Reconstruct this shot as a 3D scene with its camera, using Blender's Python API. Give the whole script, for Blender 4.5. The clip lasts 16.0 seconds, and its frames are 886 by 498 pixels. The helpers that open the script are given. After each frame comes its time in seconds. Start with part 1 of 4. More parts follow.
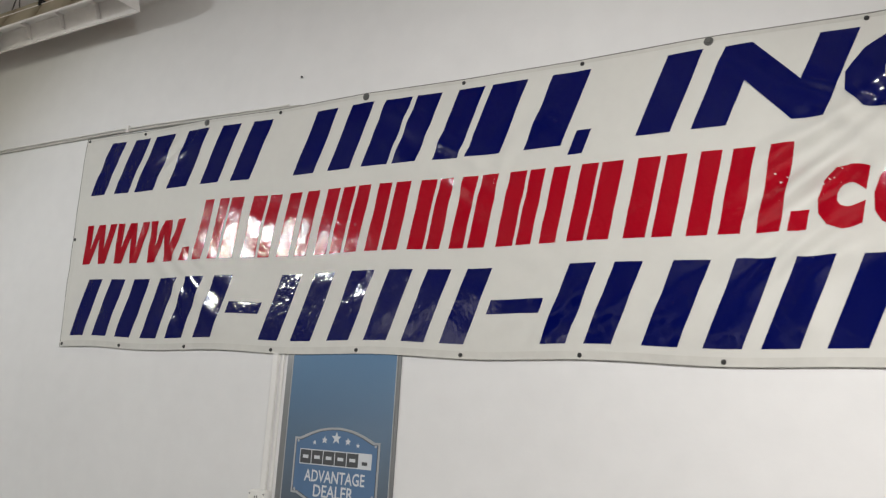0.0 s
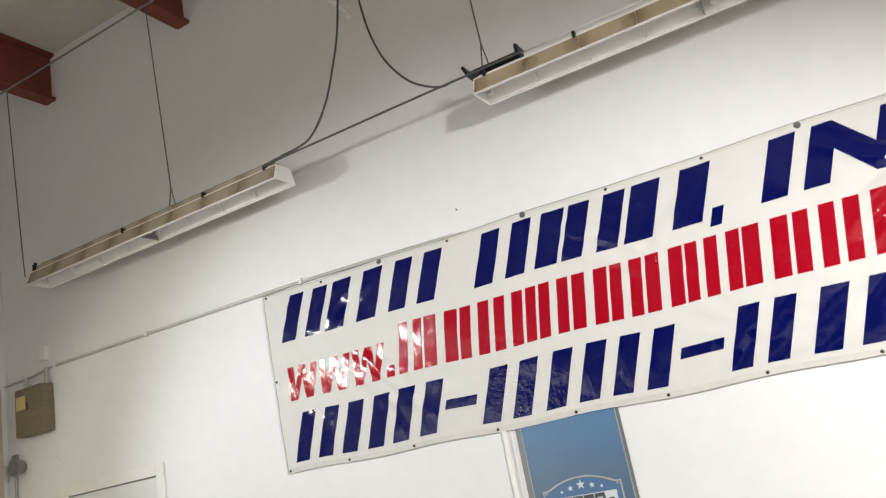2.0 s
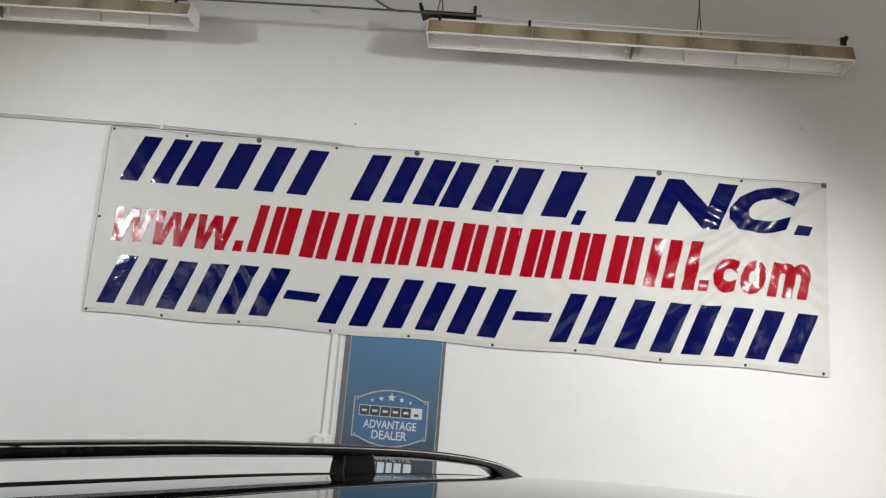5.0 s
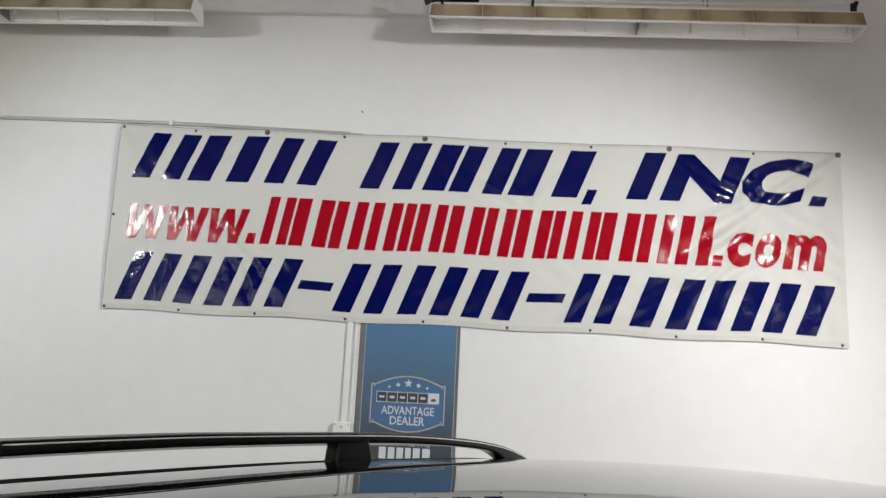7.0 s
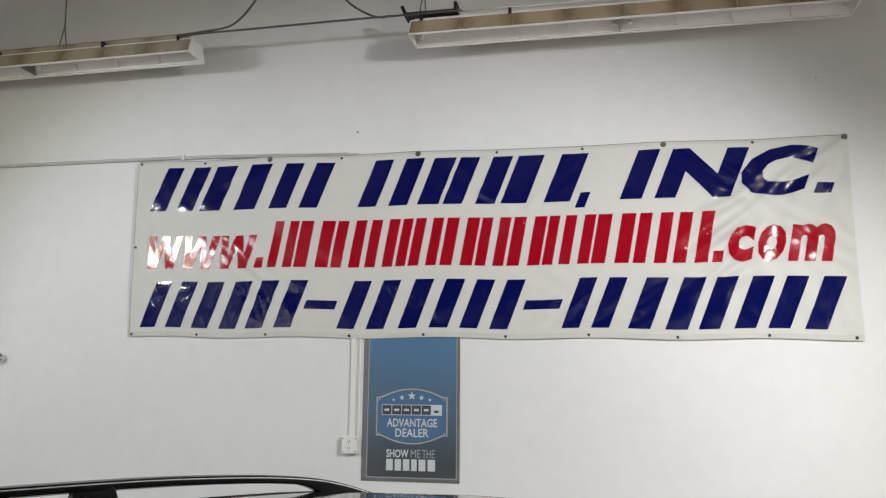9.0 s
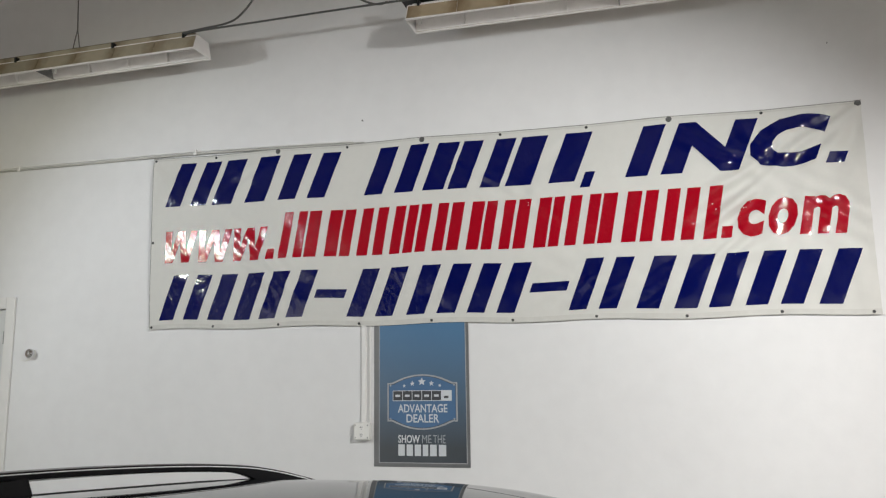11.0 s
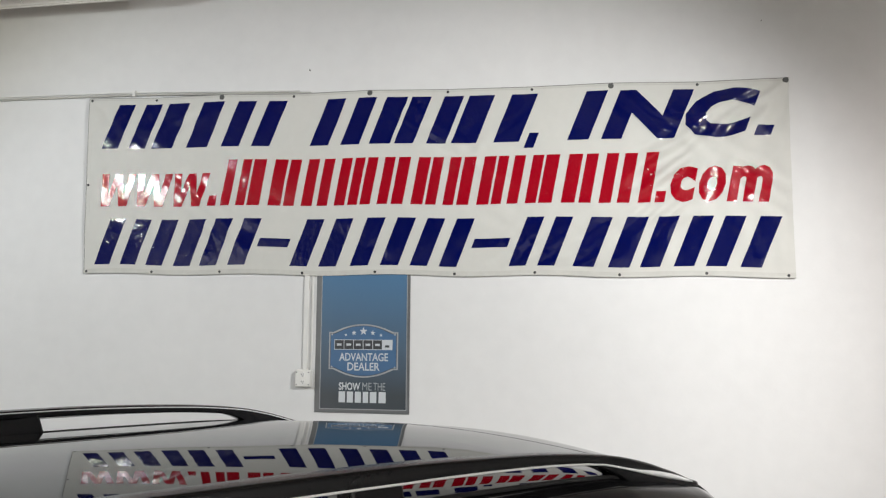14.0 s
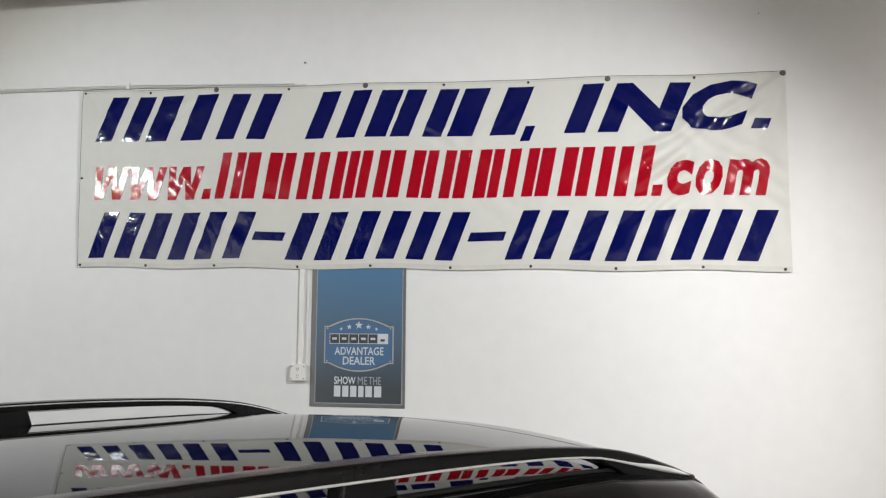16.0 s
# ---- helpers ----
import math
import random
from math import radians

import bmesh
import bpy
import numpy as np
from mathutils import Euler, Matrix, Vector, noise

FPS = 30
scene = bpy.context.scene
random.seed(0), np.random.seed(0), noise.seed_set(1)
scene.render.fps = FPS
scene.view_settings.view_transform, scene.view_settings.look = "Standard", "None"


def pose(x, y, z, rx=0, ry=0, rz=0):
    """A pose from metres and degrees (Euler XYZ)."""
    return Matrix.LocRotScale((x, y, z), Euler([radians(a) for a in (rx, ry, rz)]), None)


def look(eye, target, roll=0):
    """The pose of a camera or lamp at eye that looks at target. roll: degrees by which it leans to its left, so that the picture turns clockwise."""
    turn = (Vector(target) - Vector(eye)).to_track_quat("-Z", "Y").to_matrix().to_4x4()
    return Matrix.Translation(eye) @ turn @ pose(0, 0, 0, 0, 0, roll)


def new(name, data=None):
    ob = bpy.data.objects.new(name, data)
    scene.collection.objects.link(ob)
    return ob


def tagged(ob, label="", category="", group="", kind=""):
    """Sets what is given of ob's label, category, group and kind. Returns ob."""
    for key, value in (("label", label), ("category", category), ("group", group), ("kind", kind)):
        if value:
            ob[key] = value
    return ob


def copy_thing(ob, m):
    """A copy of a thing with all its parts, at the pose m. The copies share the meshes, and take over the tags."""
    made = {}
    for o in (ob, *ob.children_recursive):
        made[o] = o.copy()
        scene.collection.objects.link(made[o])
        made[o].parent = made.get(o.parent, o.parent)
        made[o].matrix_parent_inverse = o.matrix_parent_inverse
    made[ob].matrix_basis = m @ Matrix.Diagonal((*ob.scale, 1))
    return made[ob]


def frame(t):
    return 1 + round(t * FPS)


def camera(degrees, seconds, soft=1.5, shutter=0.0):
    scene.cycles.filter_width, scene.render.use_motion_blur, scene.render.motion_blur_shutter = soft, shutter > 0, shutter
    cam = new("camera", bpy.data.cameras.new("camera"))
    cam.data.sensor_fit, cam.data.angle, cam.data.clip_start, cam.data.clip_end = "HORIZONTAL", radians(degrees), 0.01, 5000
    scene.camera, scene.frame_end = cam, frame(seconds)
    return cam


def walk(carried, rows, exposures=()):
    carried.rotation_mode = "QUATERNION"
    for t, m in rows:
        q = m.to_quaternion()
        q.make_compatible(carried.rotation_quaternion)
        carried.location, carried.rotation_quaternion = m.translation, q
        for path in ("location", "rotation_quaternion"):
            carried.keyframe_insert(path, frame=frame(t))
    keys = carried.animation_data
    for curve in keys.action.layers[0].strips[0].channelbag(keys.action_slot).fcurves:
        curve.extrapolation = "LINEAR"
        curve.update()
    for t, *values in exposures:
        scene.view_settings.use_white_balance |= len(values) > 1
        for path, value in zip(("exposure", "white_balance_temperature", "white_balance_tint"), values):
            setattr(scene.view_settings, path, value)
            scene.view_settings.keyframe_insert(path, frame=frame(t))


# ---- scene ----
import functools

cam = camera(58.3, 16.0, soft=1.25, shutter=0.25)
PATH = [
    (0, (4.104, -2.81, 1.719), (3.112, -1.123, 2.133), 3.4),
    (0.5, (4.22, -3.111, 1.701), (3.245, -1.402, 2.058), -1.2),
    (1, (4.136, -3.503, 1.731), (3.181, -1.785, 2.101), -10.4),
    (1.5, (3.857, -3.842, 1.77), (2.905, -2.141, 2.217), -15.9),
    (2, (3.58, -4.233, 1.778), (2.711, -2.515, 2.321), -11.0),
    (2.5, (3.3, -4.449, 1.765), (2.694, -2.628, 2.326), -11.4),
    (3, (2.907, -4.667, 1.743), (2.475, -2.782, 2.255), -4.9),
    (3.5, (2.659, -4.797, 1.659), (2.613, -2.838, 2.059), 1.9),
    (4, (2.567, -4.836, 1.503), (2.459, -2.888, 1.941), 4.3),
    (4.2, (2.522, -4.835, 1.502), (2.426, -2.881, 1.918), 4.2),
    (6.3, (2.432, -4.914, 1.502), (2.319, -2.97, 1.959), 5.4),
    (6.5, (2.436, -4.915, 1.463), (2.298, -2.977, 1.936), 4.8),
    (7, (2.51, -4.858, 1.507), (2.367, -2.899, 1.884), 2.8),
    (7.5, (2.685, -4.784, 1.58), (2.524, -2.805, 1.823), 0.2),
    (8, (2.905, -4.636, 1.606), (2.679, -2.665, 1.864), -1.7),
    (8.5, (3.06, -4.711, 1.605), (2.754, -2.763, 1.941), -1.8),
    (9, (3.197, -4.84, 1.606), (2.79, -2.916, 1.97), 0.5),
    (9.2, (3.236, -4.867, 1.609), (2.792, -2.952, 1.976), 1.1),
    (11.3, (3.489, -4.75, 1.606), (2.948, -2.85, 1.921), -0.9),
    (11.5, (3.477, -4.754, 1.607), (2.996, -2.836, 1.907), -0.7),
    (12, (3.404, -4.749, 1.603), (3.133, -2.783, 1.848), -0.9),
    (12.5, (3.386, -4.839, 1.618), (3.155, -2.864, 1.827), -1.1),
    (13, (3.342, -4.865, 1.612), (3.048, -2.897, 1.812), -0.5),
    (13.5, (3.348, -4.892, 1.609), (3.023, -2.929, 1.812), -0.2),
    (14, (3.352, -4.908, 1.606), (3.009, -2.948, 1.813), 0.4),
    (14.5, (3.362, -4.921, 1.607), (3.012, -2.963, 1.816), 0.7),
    (15, (3.364, -4.904, 1.604), (3.022, -2.945, 1.814), 0.6),
    (15.5, (3.358, -4.896, 1.602), (3.024, -2.934, 1.803), 0.4),
    (16, (3.352, -4.886, 1.601), (3.018, -2.924, 1.795), 0.4),
]
EXPOSURES = [(0.0, -0.17, 6700, 10), (0.5, -0.16, 6700, 10), (1.0, -0.03, 6700, 10), (1.5, 0.09, 6700, 10), (2.0, 0.48, 6700, 10), (2.5, 0.2, 6700, 10), (3.0, 0.0, 6700, 10), (3.5, -0.26, 6520, 8.5), (4.0, 0.01, 6520, 8.5), (6.5, 0.05, 6520, 8.5), (7.0, 0.02, 6520, 8.5), (7.5, -0.06, 6520, 8.5), (8.0, -0.02, 6520, 8.5), (8.5, -0.05, 6520, 8.5), (11.5, -0.12, 6520, 8.5), (12.0, -0.2, 6520, 8.5), (12.5, -0.1, 6520, 8.5), (13.0, -0.01, 6520, 8.5), (14.5, 0.05, 6520, 8.5), (16.0, 0.05, 6520, 8.5)]
walk(cam, [(t, look(eye, target, roll)) for t, eye, target, roll in PATH], EXPOSURES)

# ---- world and lamps ----
world = bpy.data.worlds.new("world")
world.use_nodes = True
world.node_tree.nodes["Background"].inputs[0].default_value = (0.9, 0.95, 1.0, 1)
world.node_tree.nodes["Background"].inputs[1].default_value = 0.05
scene.world = world
# floodlights hung out of view in the hall and turned to the wall: place, aim, half angle, edge softness, watts, lamp
# radius, colour
FLOODS = [((-2.05, -3.9, 3.32), (0.95, 0.0, 1.50), 34, 0.74, 280, 0.12, (0.80, 0.86, 1.0)),
          ((-2.40, -4.1, 3.30), (-0.15, 0.0, 1.12), 40.3, 0.54, 110, 0.12, (1.0, 1.0, 0.74)),
          ((5.3, -3.7, 3.40), (1.95, 0.0, 0.62), 44, 0.80, 575, 0.13, (0.98, 0.99, 1.0)),
          # added fill that brightens the low right end of the wall
          ((8.4, -4.0, 3.40), (6.25, 0.0, 0.85), 34.5, 0.85, 470, 0.20, (1.0, 0.90, 0.87))]
for place, aim, half, edge, watts, size, colour in FLOODS:
    lamp = bpy.data.lights.new("flood_beam", "SPOT")
    lamp.energy, lamp.color, lamp.shadow_soft_size = watts, colour, size
    lamp.spot_size, lamp.spot_blend = radians(2 * half), edge
    new("flood_beam", lamp).matrix_world = look(place, aim)

# two added fill lamps, shaded and unseen, deep in the hall, shine straight down
FILL = [((0.5, -10.0, 4.6), 2050), ((6.0, -10.0, 4.6), 2050)]
for place, watts in FILL:
    lamp = bpy.data.lights.new("fill_beam", "SPOT")
    lamp.energy, lamp.color, lamp.shadow_soft_size = watts, (1.0, 0.97, 0.94), 0.15
    lamp.spot_size, lamp.spot_blend = radians(140), 0.4
    new("fill_beam", lamp).matrix_world = pose(*place)

# ---- materials ----


def material(name, colour, rough=0.5, metal=0.0, vary=0.08, grain=40.0, patch=1.5, bump=0.0, bump_scale=60.0, coat=0.0, ior=1.5, tone=0.0, stretch=(1, 1, 1), rough_vary=0.0):
    """A surface with grain and larger patches; vary is the share by which the colour swings, tone the swing between pieces."""
    m = bpy.data.materials.new(name)
    m.use_nodes = True
    t = m.node_tree
    n, l = t.nodes, t.links
    b = n["Principled BSDF"]
    b.inputs["Roughness"].default_value = rough
    b.inputs["Metallic"].default_value = metal
    b.inputs["IOR"].default_value = ior
    b.inputs["Coat Weight"].default_value = coat
    b.inputs["Coat Roughness"].default_value = 0.03
    co = n.new("ShaderNodeTexCoord")
    mp = n.new("ShaderNodeMapping")
    mp.inputs["Scale"].default_value = stretch
    l.new(co.outputs["Object"], mp.inputs["Vector"])
    fine, wide = n.new("ShaderNodeTexNoise"), n.new("ShaderNodeTexNoise")
    fine.inputs["Scale"].default_value, wide.inputs["Scale"].default_value = grain, patch
    fine.inputs["Detail"].default_value, wide.inputs["Detail"].default_value = 3, 5
    l.new(mp.outputs[0], fine.inputs["Vector"])
    l.new(mp.outputs[0], wide.inputs["Vector"])
    total = n.new("ShaderNodeMath")
    total.operation = "MULTIPLY_ADD"
    l.new(wide.outputs["Fac"], total.inputs[0])
    total.inputs[1].default_value = 1.6
    l.new(fine.outputs["Fac"], total.inputs[2])
    last = total
    if tone:
        info = n.new("ShaderNodeObjectInfo")
        add = n.new("ShaderNodeMath")
        add.operation = "MULTIPLY_ADD"
        l.new(info.outputs["Random"], add.inputs[0])
        add.inputs[1].default_value = tone
        l.new(total.outputs[0], add.inputs[2])
        last = add
    ramp = n.new("ShaderNodeMapRange")
    ramp.inputs["From Min"].default_value, ramp.inputs["From Max"].default_value = 0.8, 1.8 + tone
    ramp.inputs["To Min"].default_value, ramp.inputs["To Max"].default_value = 1 - vary, 1 + vary * 0.6
    l.new(last.outputs[0], ramp.inputs["Value"])
    mix = n.new("ShaderNodeVectorMath")
    mix.operation = "SCALE"
    mix.inputs[0].default_value = colour
    l.new(ramp.outputs[0], mix.inputs["Scale"])
    l.new(mix.outputs[0], b.inputs["Base Color"])
    if rough_vary:
        rr = n.new("ShaderNodeMapRange")
        rr.inputs["From Min"].default_value, rr.inputs["From Max"].default_value = 0.3, 0.7
        rr.inputs["To Min"].default_value, rr.inputs["To Max"].default_value = rough - rough_vary, rough + rough_vary
        l.new(wide.outputs["Fac"], rr.inputs["Value"])
        l.new(rr.outputs[0], b.inputs["Roughness"])
    if bump:
        bn, bp = n.new("ShaderNodeTexNoise"), n.new("ShaderNodeBump")
        bn.inputs["Scale"].default_value, bn.inputs["Detail"].default_value = bump_scale, 3
        l.new(mp.outputs[0], bn.inputs["Vector"])
        bp.inputs["Strength"].default_value, bp.inputs["Distance"].default_value = 1.0, bump
        l.new(bn.outputs["Fac"], bp.inputs["Height"])
        l.new(bp.outputs[0], b.inputs["Normal"])
    return m


M_WALL = material("white_wall_paint", (0.775, 0.772, 0.762), 0.55, vary=0.05, grain=9, patch=0.9, bump=0.0004, bump_scale=45)
M_SIDE = material("beige_wall_paint", (0.56, 0.46, 0.36), 0.6, vary=0.10, grain=12, patch=1.3, bump=0.001)
M_CEIL = material("ceiling_board", (0.62, 0.585, 0.52), 0.8, vary=0.10, grain=20, patch=0.8, bump=0.003, bump_scale=30)
M_FLOOR = material("grey_concrete", (0.31, 0.305, 0.295), 0.35, vary=0.18, grain=30, patch=0.7, bump=0.001, bump_scale=80, rough_vary=0.12)
# dark grey chosen so the unseen rear wall bounces less light
M_REAR = material("grey_rear_wall", (0.20, 0.20, 0.20), 0.7, vary=0.15, grain=12, patch=1.0)
M_TRIM = material("white_gloss_trim", (0.80, 0.79, 0.76), 0.3, vary=0.04, grain=14, patch=3)
M_DOOR = material("white_door_paint", (0.74, 0.75, 0.74), 0.35, vary=0.05, grain=10, patch=2)
M_VINYL = material("white_banner_vinyl", (0.655, 0.648, 0.605), 0.55, vary=0.035, grain=25, patch=2.2, bump=0.0010, bump_scale=14, ior=1.4)
M_DARK_EDGE = material("grey_edge", (0.24, 0.235, 0.215), 0.6, vary=0.25, grain=30, patch=5)
M_FOLD = material("folded_banner_vinyl", (0.60, 0.59, 0.545), 0.55, vary=0.10, grain=25, patch=4, bump=0.001, bump_scale=25)
M_HEM = material("greyed_trim", (0.50, 0.49, 0.45), 0.5, vary=0.10, grain=25, patch=4)
M_BLUE = material("navy_gloss_film", (0.0008, 0.003, 0.078), 0.09, vary=0.06, grain=30, patch=3, bump=0.0026, bump_scale=23, stretch=(1.3, 1.0, 0.9), rough_vary=0.015, ior=1.48)
M_RED = material("red_gloss_film", (0.38, 0.0015, 0.012), 0.09, vary=0.06, grain=30, patch=3, bump=0.0023, bump_scale=40, stretch=(1.3, 1.0, 0.9), rough_vary=0.015, ior=1.48)


def aged_panel(name, colour, dirt):
    """Yellowed enamel with brown grime along the seams of the panels."""
    m = material(name, colour, 0.5, vary=0.20, grain=14, patch=5, tone=0.5, bump=0.0006)
    t = m.node_tree
    n, l = t.nodes, t.links
    b = n["Principled BSDF"]
    base = b.inputs["Base Color"].links[0].from_socket
    co, sep, noise_tex = n.new("ShaderNodeTexCoord"), n.new("ShaderNodeSeparateXYZ"), n.new("ShaderNodeTexNoise")
    noise_tex.inputs["Scale"].default_value = 22
    noise_tex.inputs["Detail"].default_value = 4
    l.new(co.outputs["Object"], sep.inputs[0])
    l.new(co.outputs["Object"], noise_tex.inputs["Vector"])
    saw = n.new("ShaderNodeMath")
    saw.operation = "PINGPONG"
    saw.inputs[1].default_value = 0.16
    l.new(sep.outputs["X"], saw.inputs[0])
    add = n.new("ShaderNodeMath")
    add.operation = "MULTIPLY_ADD"
    l.new(noise_tex.outputs["Fac"], add.inputs[0])
    add.inputs[1].default_value = -0.11
    l.new(saw.outputs[0], add.inputs[2])
    rng = n.new("ShaderNodeMapRange")
    rng.inputs["From Min"].default_value, rng.inputs["From Max"].default_value = -0.055, 0.045
    l.new(add.outputs[0], rng.inputs["Value"])
    mix = n.new("ShaderNodeMix")
    mix.data_type = "RGBA"
    l.new(rng.outputs[0], mix.inputs[0])
    mix.inputs[6].default_value = (*dirt, 1)
    l.new(base, mix.inputs[7])
    l.new(mix.outputs[2], b.inputs["Base Color"])
    return m


M_TAN = aged_panel("brown_yellowed_enamel", (0.47, 0.38, 0.25), (0.25, 0.18, 0.10))
M_OLIVE = aged_panel("olive_yellowed_enamel", (0.44, 0.39, 0.285), (0.25, 0.20, 0.125))
M_GRIME = material("grimy_steel", (0.13, 0.115, 0.085), 0.7, vary=0.35, grain=30, patch=5)
M_OLD = material("aged_white_enamel", (0.88, 0.85, 0.82), 0.4, vary=0.09, grain=18, patch=4)
M_BLACK = material("black_metal", (0.007, 0.007, 0.007), 0.5, vary=0.2)
M_STEEL = material("galvanised_steel", (0.30, 0.30, 0.29), 0.45, metal=0.7, vary=0.2, grain=60, patch=8)
M_WIRE = material("dark_wire", (0.10, 0.10, 0.095), 0.55, vary=0.15)
M_BEAM = material("red_oxide_steel", (0.20, 0.045, 0.03), 0.6, vary=0.25, grain=25, patch=3, bump=0.001)
M_PLASTIC = material("white_plastic", (0.80, 0.79, 0.75), 0.35, vary=0.03)
M_DARK = material("dark_slot", (0.03, 0.03, 0.03), 0.6, vary=0.1)
M_WOOD = material("brown_board", (0.20, 0.165, 0.105), 0.6, vary=0.22, grain=40, patch=6, stretch=(1, 1, 6))
M_NOTE = material("yellow_paper", (0.62, 0.50, 0.22), 0.7, vary=0.06)
M_CHROME = material("chrome", (0.75, 0.75, 0.75), 0.12, metal=1.0, vary=0.05)
# pale colour of the rail's bead and of its painted highlights
M_TRIM_GLINT = material("pale_trim_and_glint", (0.86, 0.86, 0.86), 0.25, vary=0.04)
M_PAINT = material("black_car_paint", (0.010, 0.010, 0.011), 0.018, vary=0.1, grain=300, patch=2, ior=1.29)
M_RAIL = material("black_rail", (0.010, 0.010, 0.011), 0.24, vary=0.15, grain=200, patch=6, ior=1.38)
M_GLASS = material("tinted_glass", (0.006, 0.007, 0.008), 0.03, vary=0.0, coat=0.5, ior=1.5)
M_RUBBER = material("black_rubber", (0.02, 0.02, 0.02), 0.75, vary=0.2)
M_ALLOY = material("alloy", (0.55, 0.55, 0.55), 0.3, metal=1.0, vary=0.08)
M_LENS = material("red_lens", (0.35, 0.01, 0.01), 0.12, vary=0.1)
M_CLEAR = material("clear_lens", (0.55, 0.57, 0.58), 0.08, vary=0.05)
M_SILVER = material("printed_silver", (0.36, 0.375, 0.385), 0.28, vary=0.12, grain=8, patch=3)
M_FRAME = material("dark_silver_border", (0.20, 0.205, 0.21), 0.3, metal=0.35, vary=0.25, grain=6, patch=2.5)
M_PRINT = material("printed_white", (0.60, 0.63, 0.655), 0.3, vary=0.03)
M_PRINT_GREY = material("printed_light_grey", (0.33, 0.36, 0.38), 0.3, vary=0.03)
M_PRINT_DARK = material("printed_charcoal", (0.055, 0.06, 0.065), 0.3, vary=0.05)
M_BADGE = material("printed_blue", (0.072, 0.155, 0.285), 0.3, vary=0.06)


def poster_print():
    """A print that runs from sky blue above to slate grey below."""
    m = material("poster_print", (0.1, 0.2, 0.3), 0.22, vary=0.05)
    t = m.node_tree
    b = t.nodes["Principled BSDF"]
    co, sep, ramp = t.nodes.new("ShaderNodeTexCoord"), t.nodes.new("ShaderNodeSeparateXYZ"), t.nodes.new("ShaderNodeValToRGB")
    rng = t.nodes.new("ShaderNodeMapRange")
    rng.inputs["From Max"].default_value = 0.915
    e = ramp.color_ramp.elements
    e[0].position, e[0].color = 0.12, (0.066, 0.077, 0.087, 1)
    e[1].position, e[1].color = 0.92, (0.090, 0.195, 0.33, 1)
    mid = e.new(0.45)
    mid.color = (0.088, 0.137, 0.195, 1)
    t.links.new(co.outputs["Object"], sep.inputs[0])
    t.links.new(sep.outputs["Z"], rng.inputs["Value"])
    t.links.new(rng.outputs[0], ramp.inputs[0])
    t.links.new(ramp.outputs[0], b.inputs["Base Color"])
    return m


M_POSTER = poster_print()

# ---- mesh helpers ----


def finish(bm, name, mat, smooth=False):
    me = bpy.data.meshes.new(name)
    bmesh.ops.recalc_face_normals(bm, faces=bm.faces[:])
    bm.to_mesh(me)
    bm.free()
    if mat:
        me.materials.append(mat)
    for p in me.polygons:
        p.use_smooth = smooth
    return me


def thing(name, label, category, group="", kind="", at=(0, 0, 0), turn=(0, 0, 0)):
    ob = new(name)
    ob.matrix_world = pose(*at, *turn)
    ob.empty_display_size = 0.1
    return tagged(ob, label, category, group, kind)


def part(name, bm, mat, parent, label="", smooth=False):
    ob = new(name, finish(bm, name, mat, smooth))
    ob.parent = parent
    return tagged(ob, label)


def solid(name, bm, mat, label="", category="", kind="", group="", smooth=False):
    return tagged(new(name, finish(bm, name, mat, smooth)), label, category, group, kind)


def box(x0, y0, z0, x1, y1, z1, bevel=0.0, bm=None, m=None):
    own = bmesh.new()
    bmesh.ops.create_cube(own, size=1.0)
    for v in own.verts:
        v.co = Vector(((x0 + x1) / 2 + v.co.x * (x1 - x0), (y0 + y1) / 2 + v.co.y * (y1 - y0), (z0 + z1) / 2 + v.co.z * (z1 - z0)))
    if bevel:
        bmesh.ops.bevel(own, geom=own.edges[:], offset=bevel, segments=2, affect="EDGES", profile=0.5)
    if m:
        own.transform(m)
    if bm is None:
        return own
    me = bpy.data.meshes.new("tmp")
    own.to_mesh(me)
    own.free()
    bm.from_mesh(me)
    bpy.data.meshes.remove(me)
    return bm


def cyl(p, q, r, r2=None, seg=16, bm=None):
    p, q = Vector(p), Vector(q)
    bm = bm or bmesh.new()
    m = Matrix.Translation((p + q) / 2) @ (q - p).to_track_quat("Z", "Y").to_matrix().to_4x4()
    bmesh.ops.create_cone(bm, cap_ends=True, segments=seg, radius1=r, radius2=r if r2 is None else r2, depth=(q - p).length, matrix=m)
    return bm


def ball(c, r, seg=16, squash=1.0, bm=None):
    bm = bm or bmesh.new()
    bmesh.ops.create_uvsphere(bm, u_segments=seg, v_segments=max(6, seg // 2), radius=r, matrix=Matrix.Translation(c) @ Matrix.Diagonal((1, squash, 1, 1)))
    return bm


def curve_points(pts, per=8):
    """A smooth line through the points."""
    pts = [Vector(p) for p in pts]
    ext = [pts[0] * 2 - pts[1]] + pts + [pts[-1] * 2 - pts[-2]]
    out = []
    for i in range(1, len(ext) - 2):
        a, b, c, d = ext[i - 1 : i + 3]
        for k in range(per):
            t = k / per
            out.append(0.5 * (2 * b + (c - a) * t + (2 * a - 5 * b + 4 * c - d) * t * t + (3 * b - a - 3 * c + d) * t**3))
    return out + [pts[-1]]


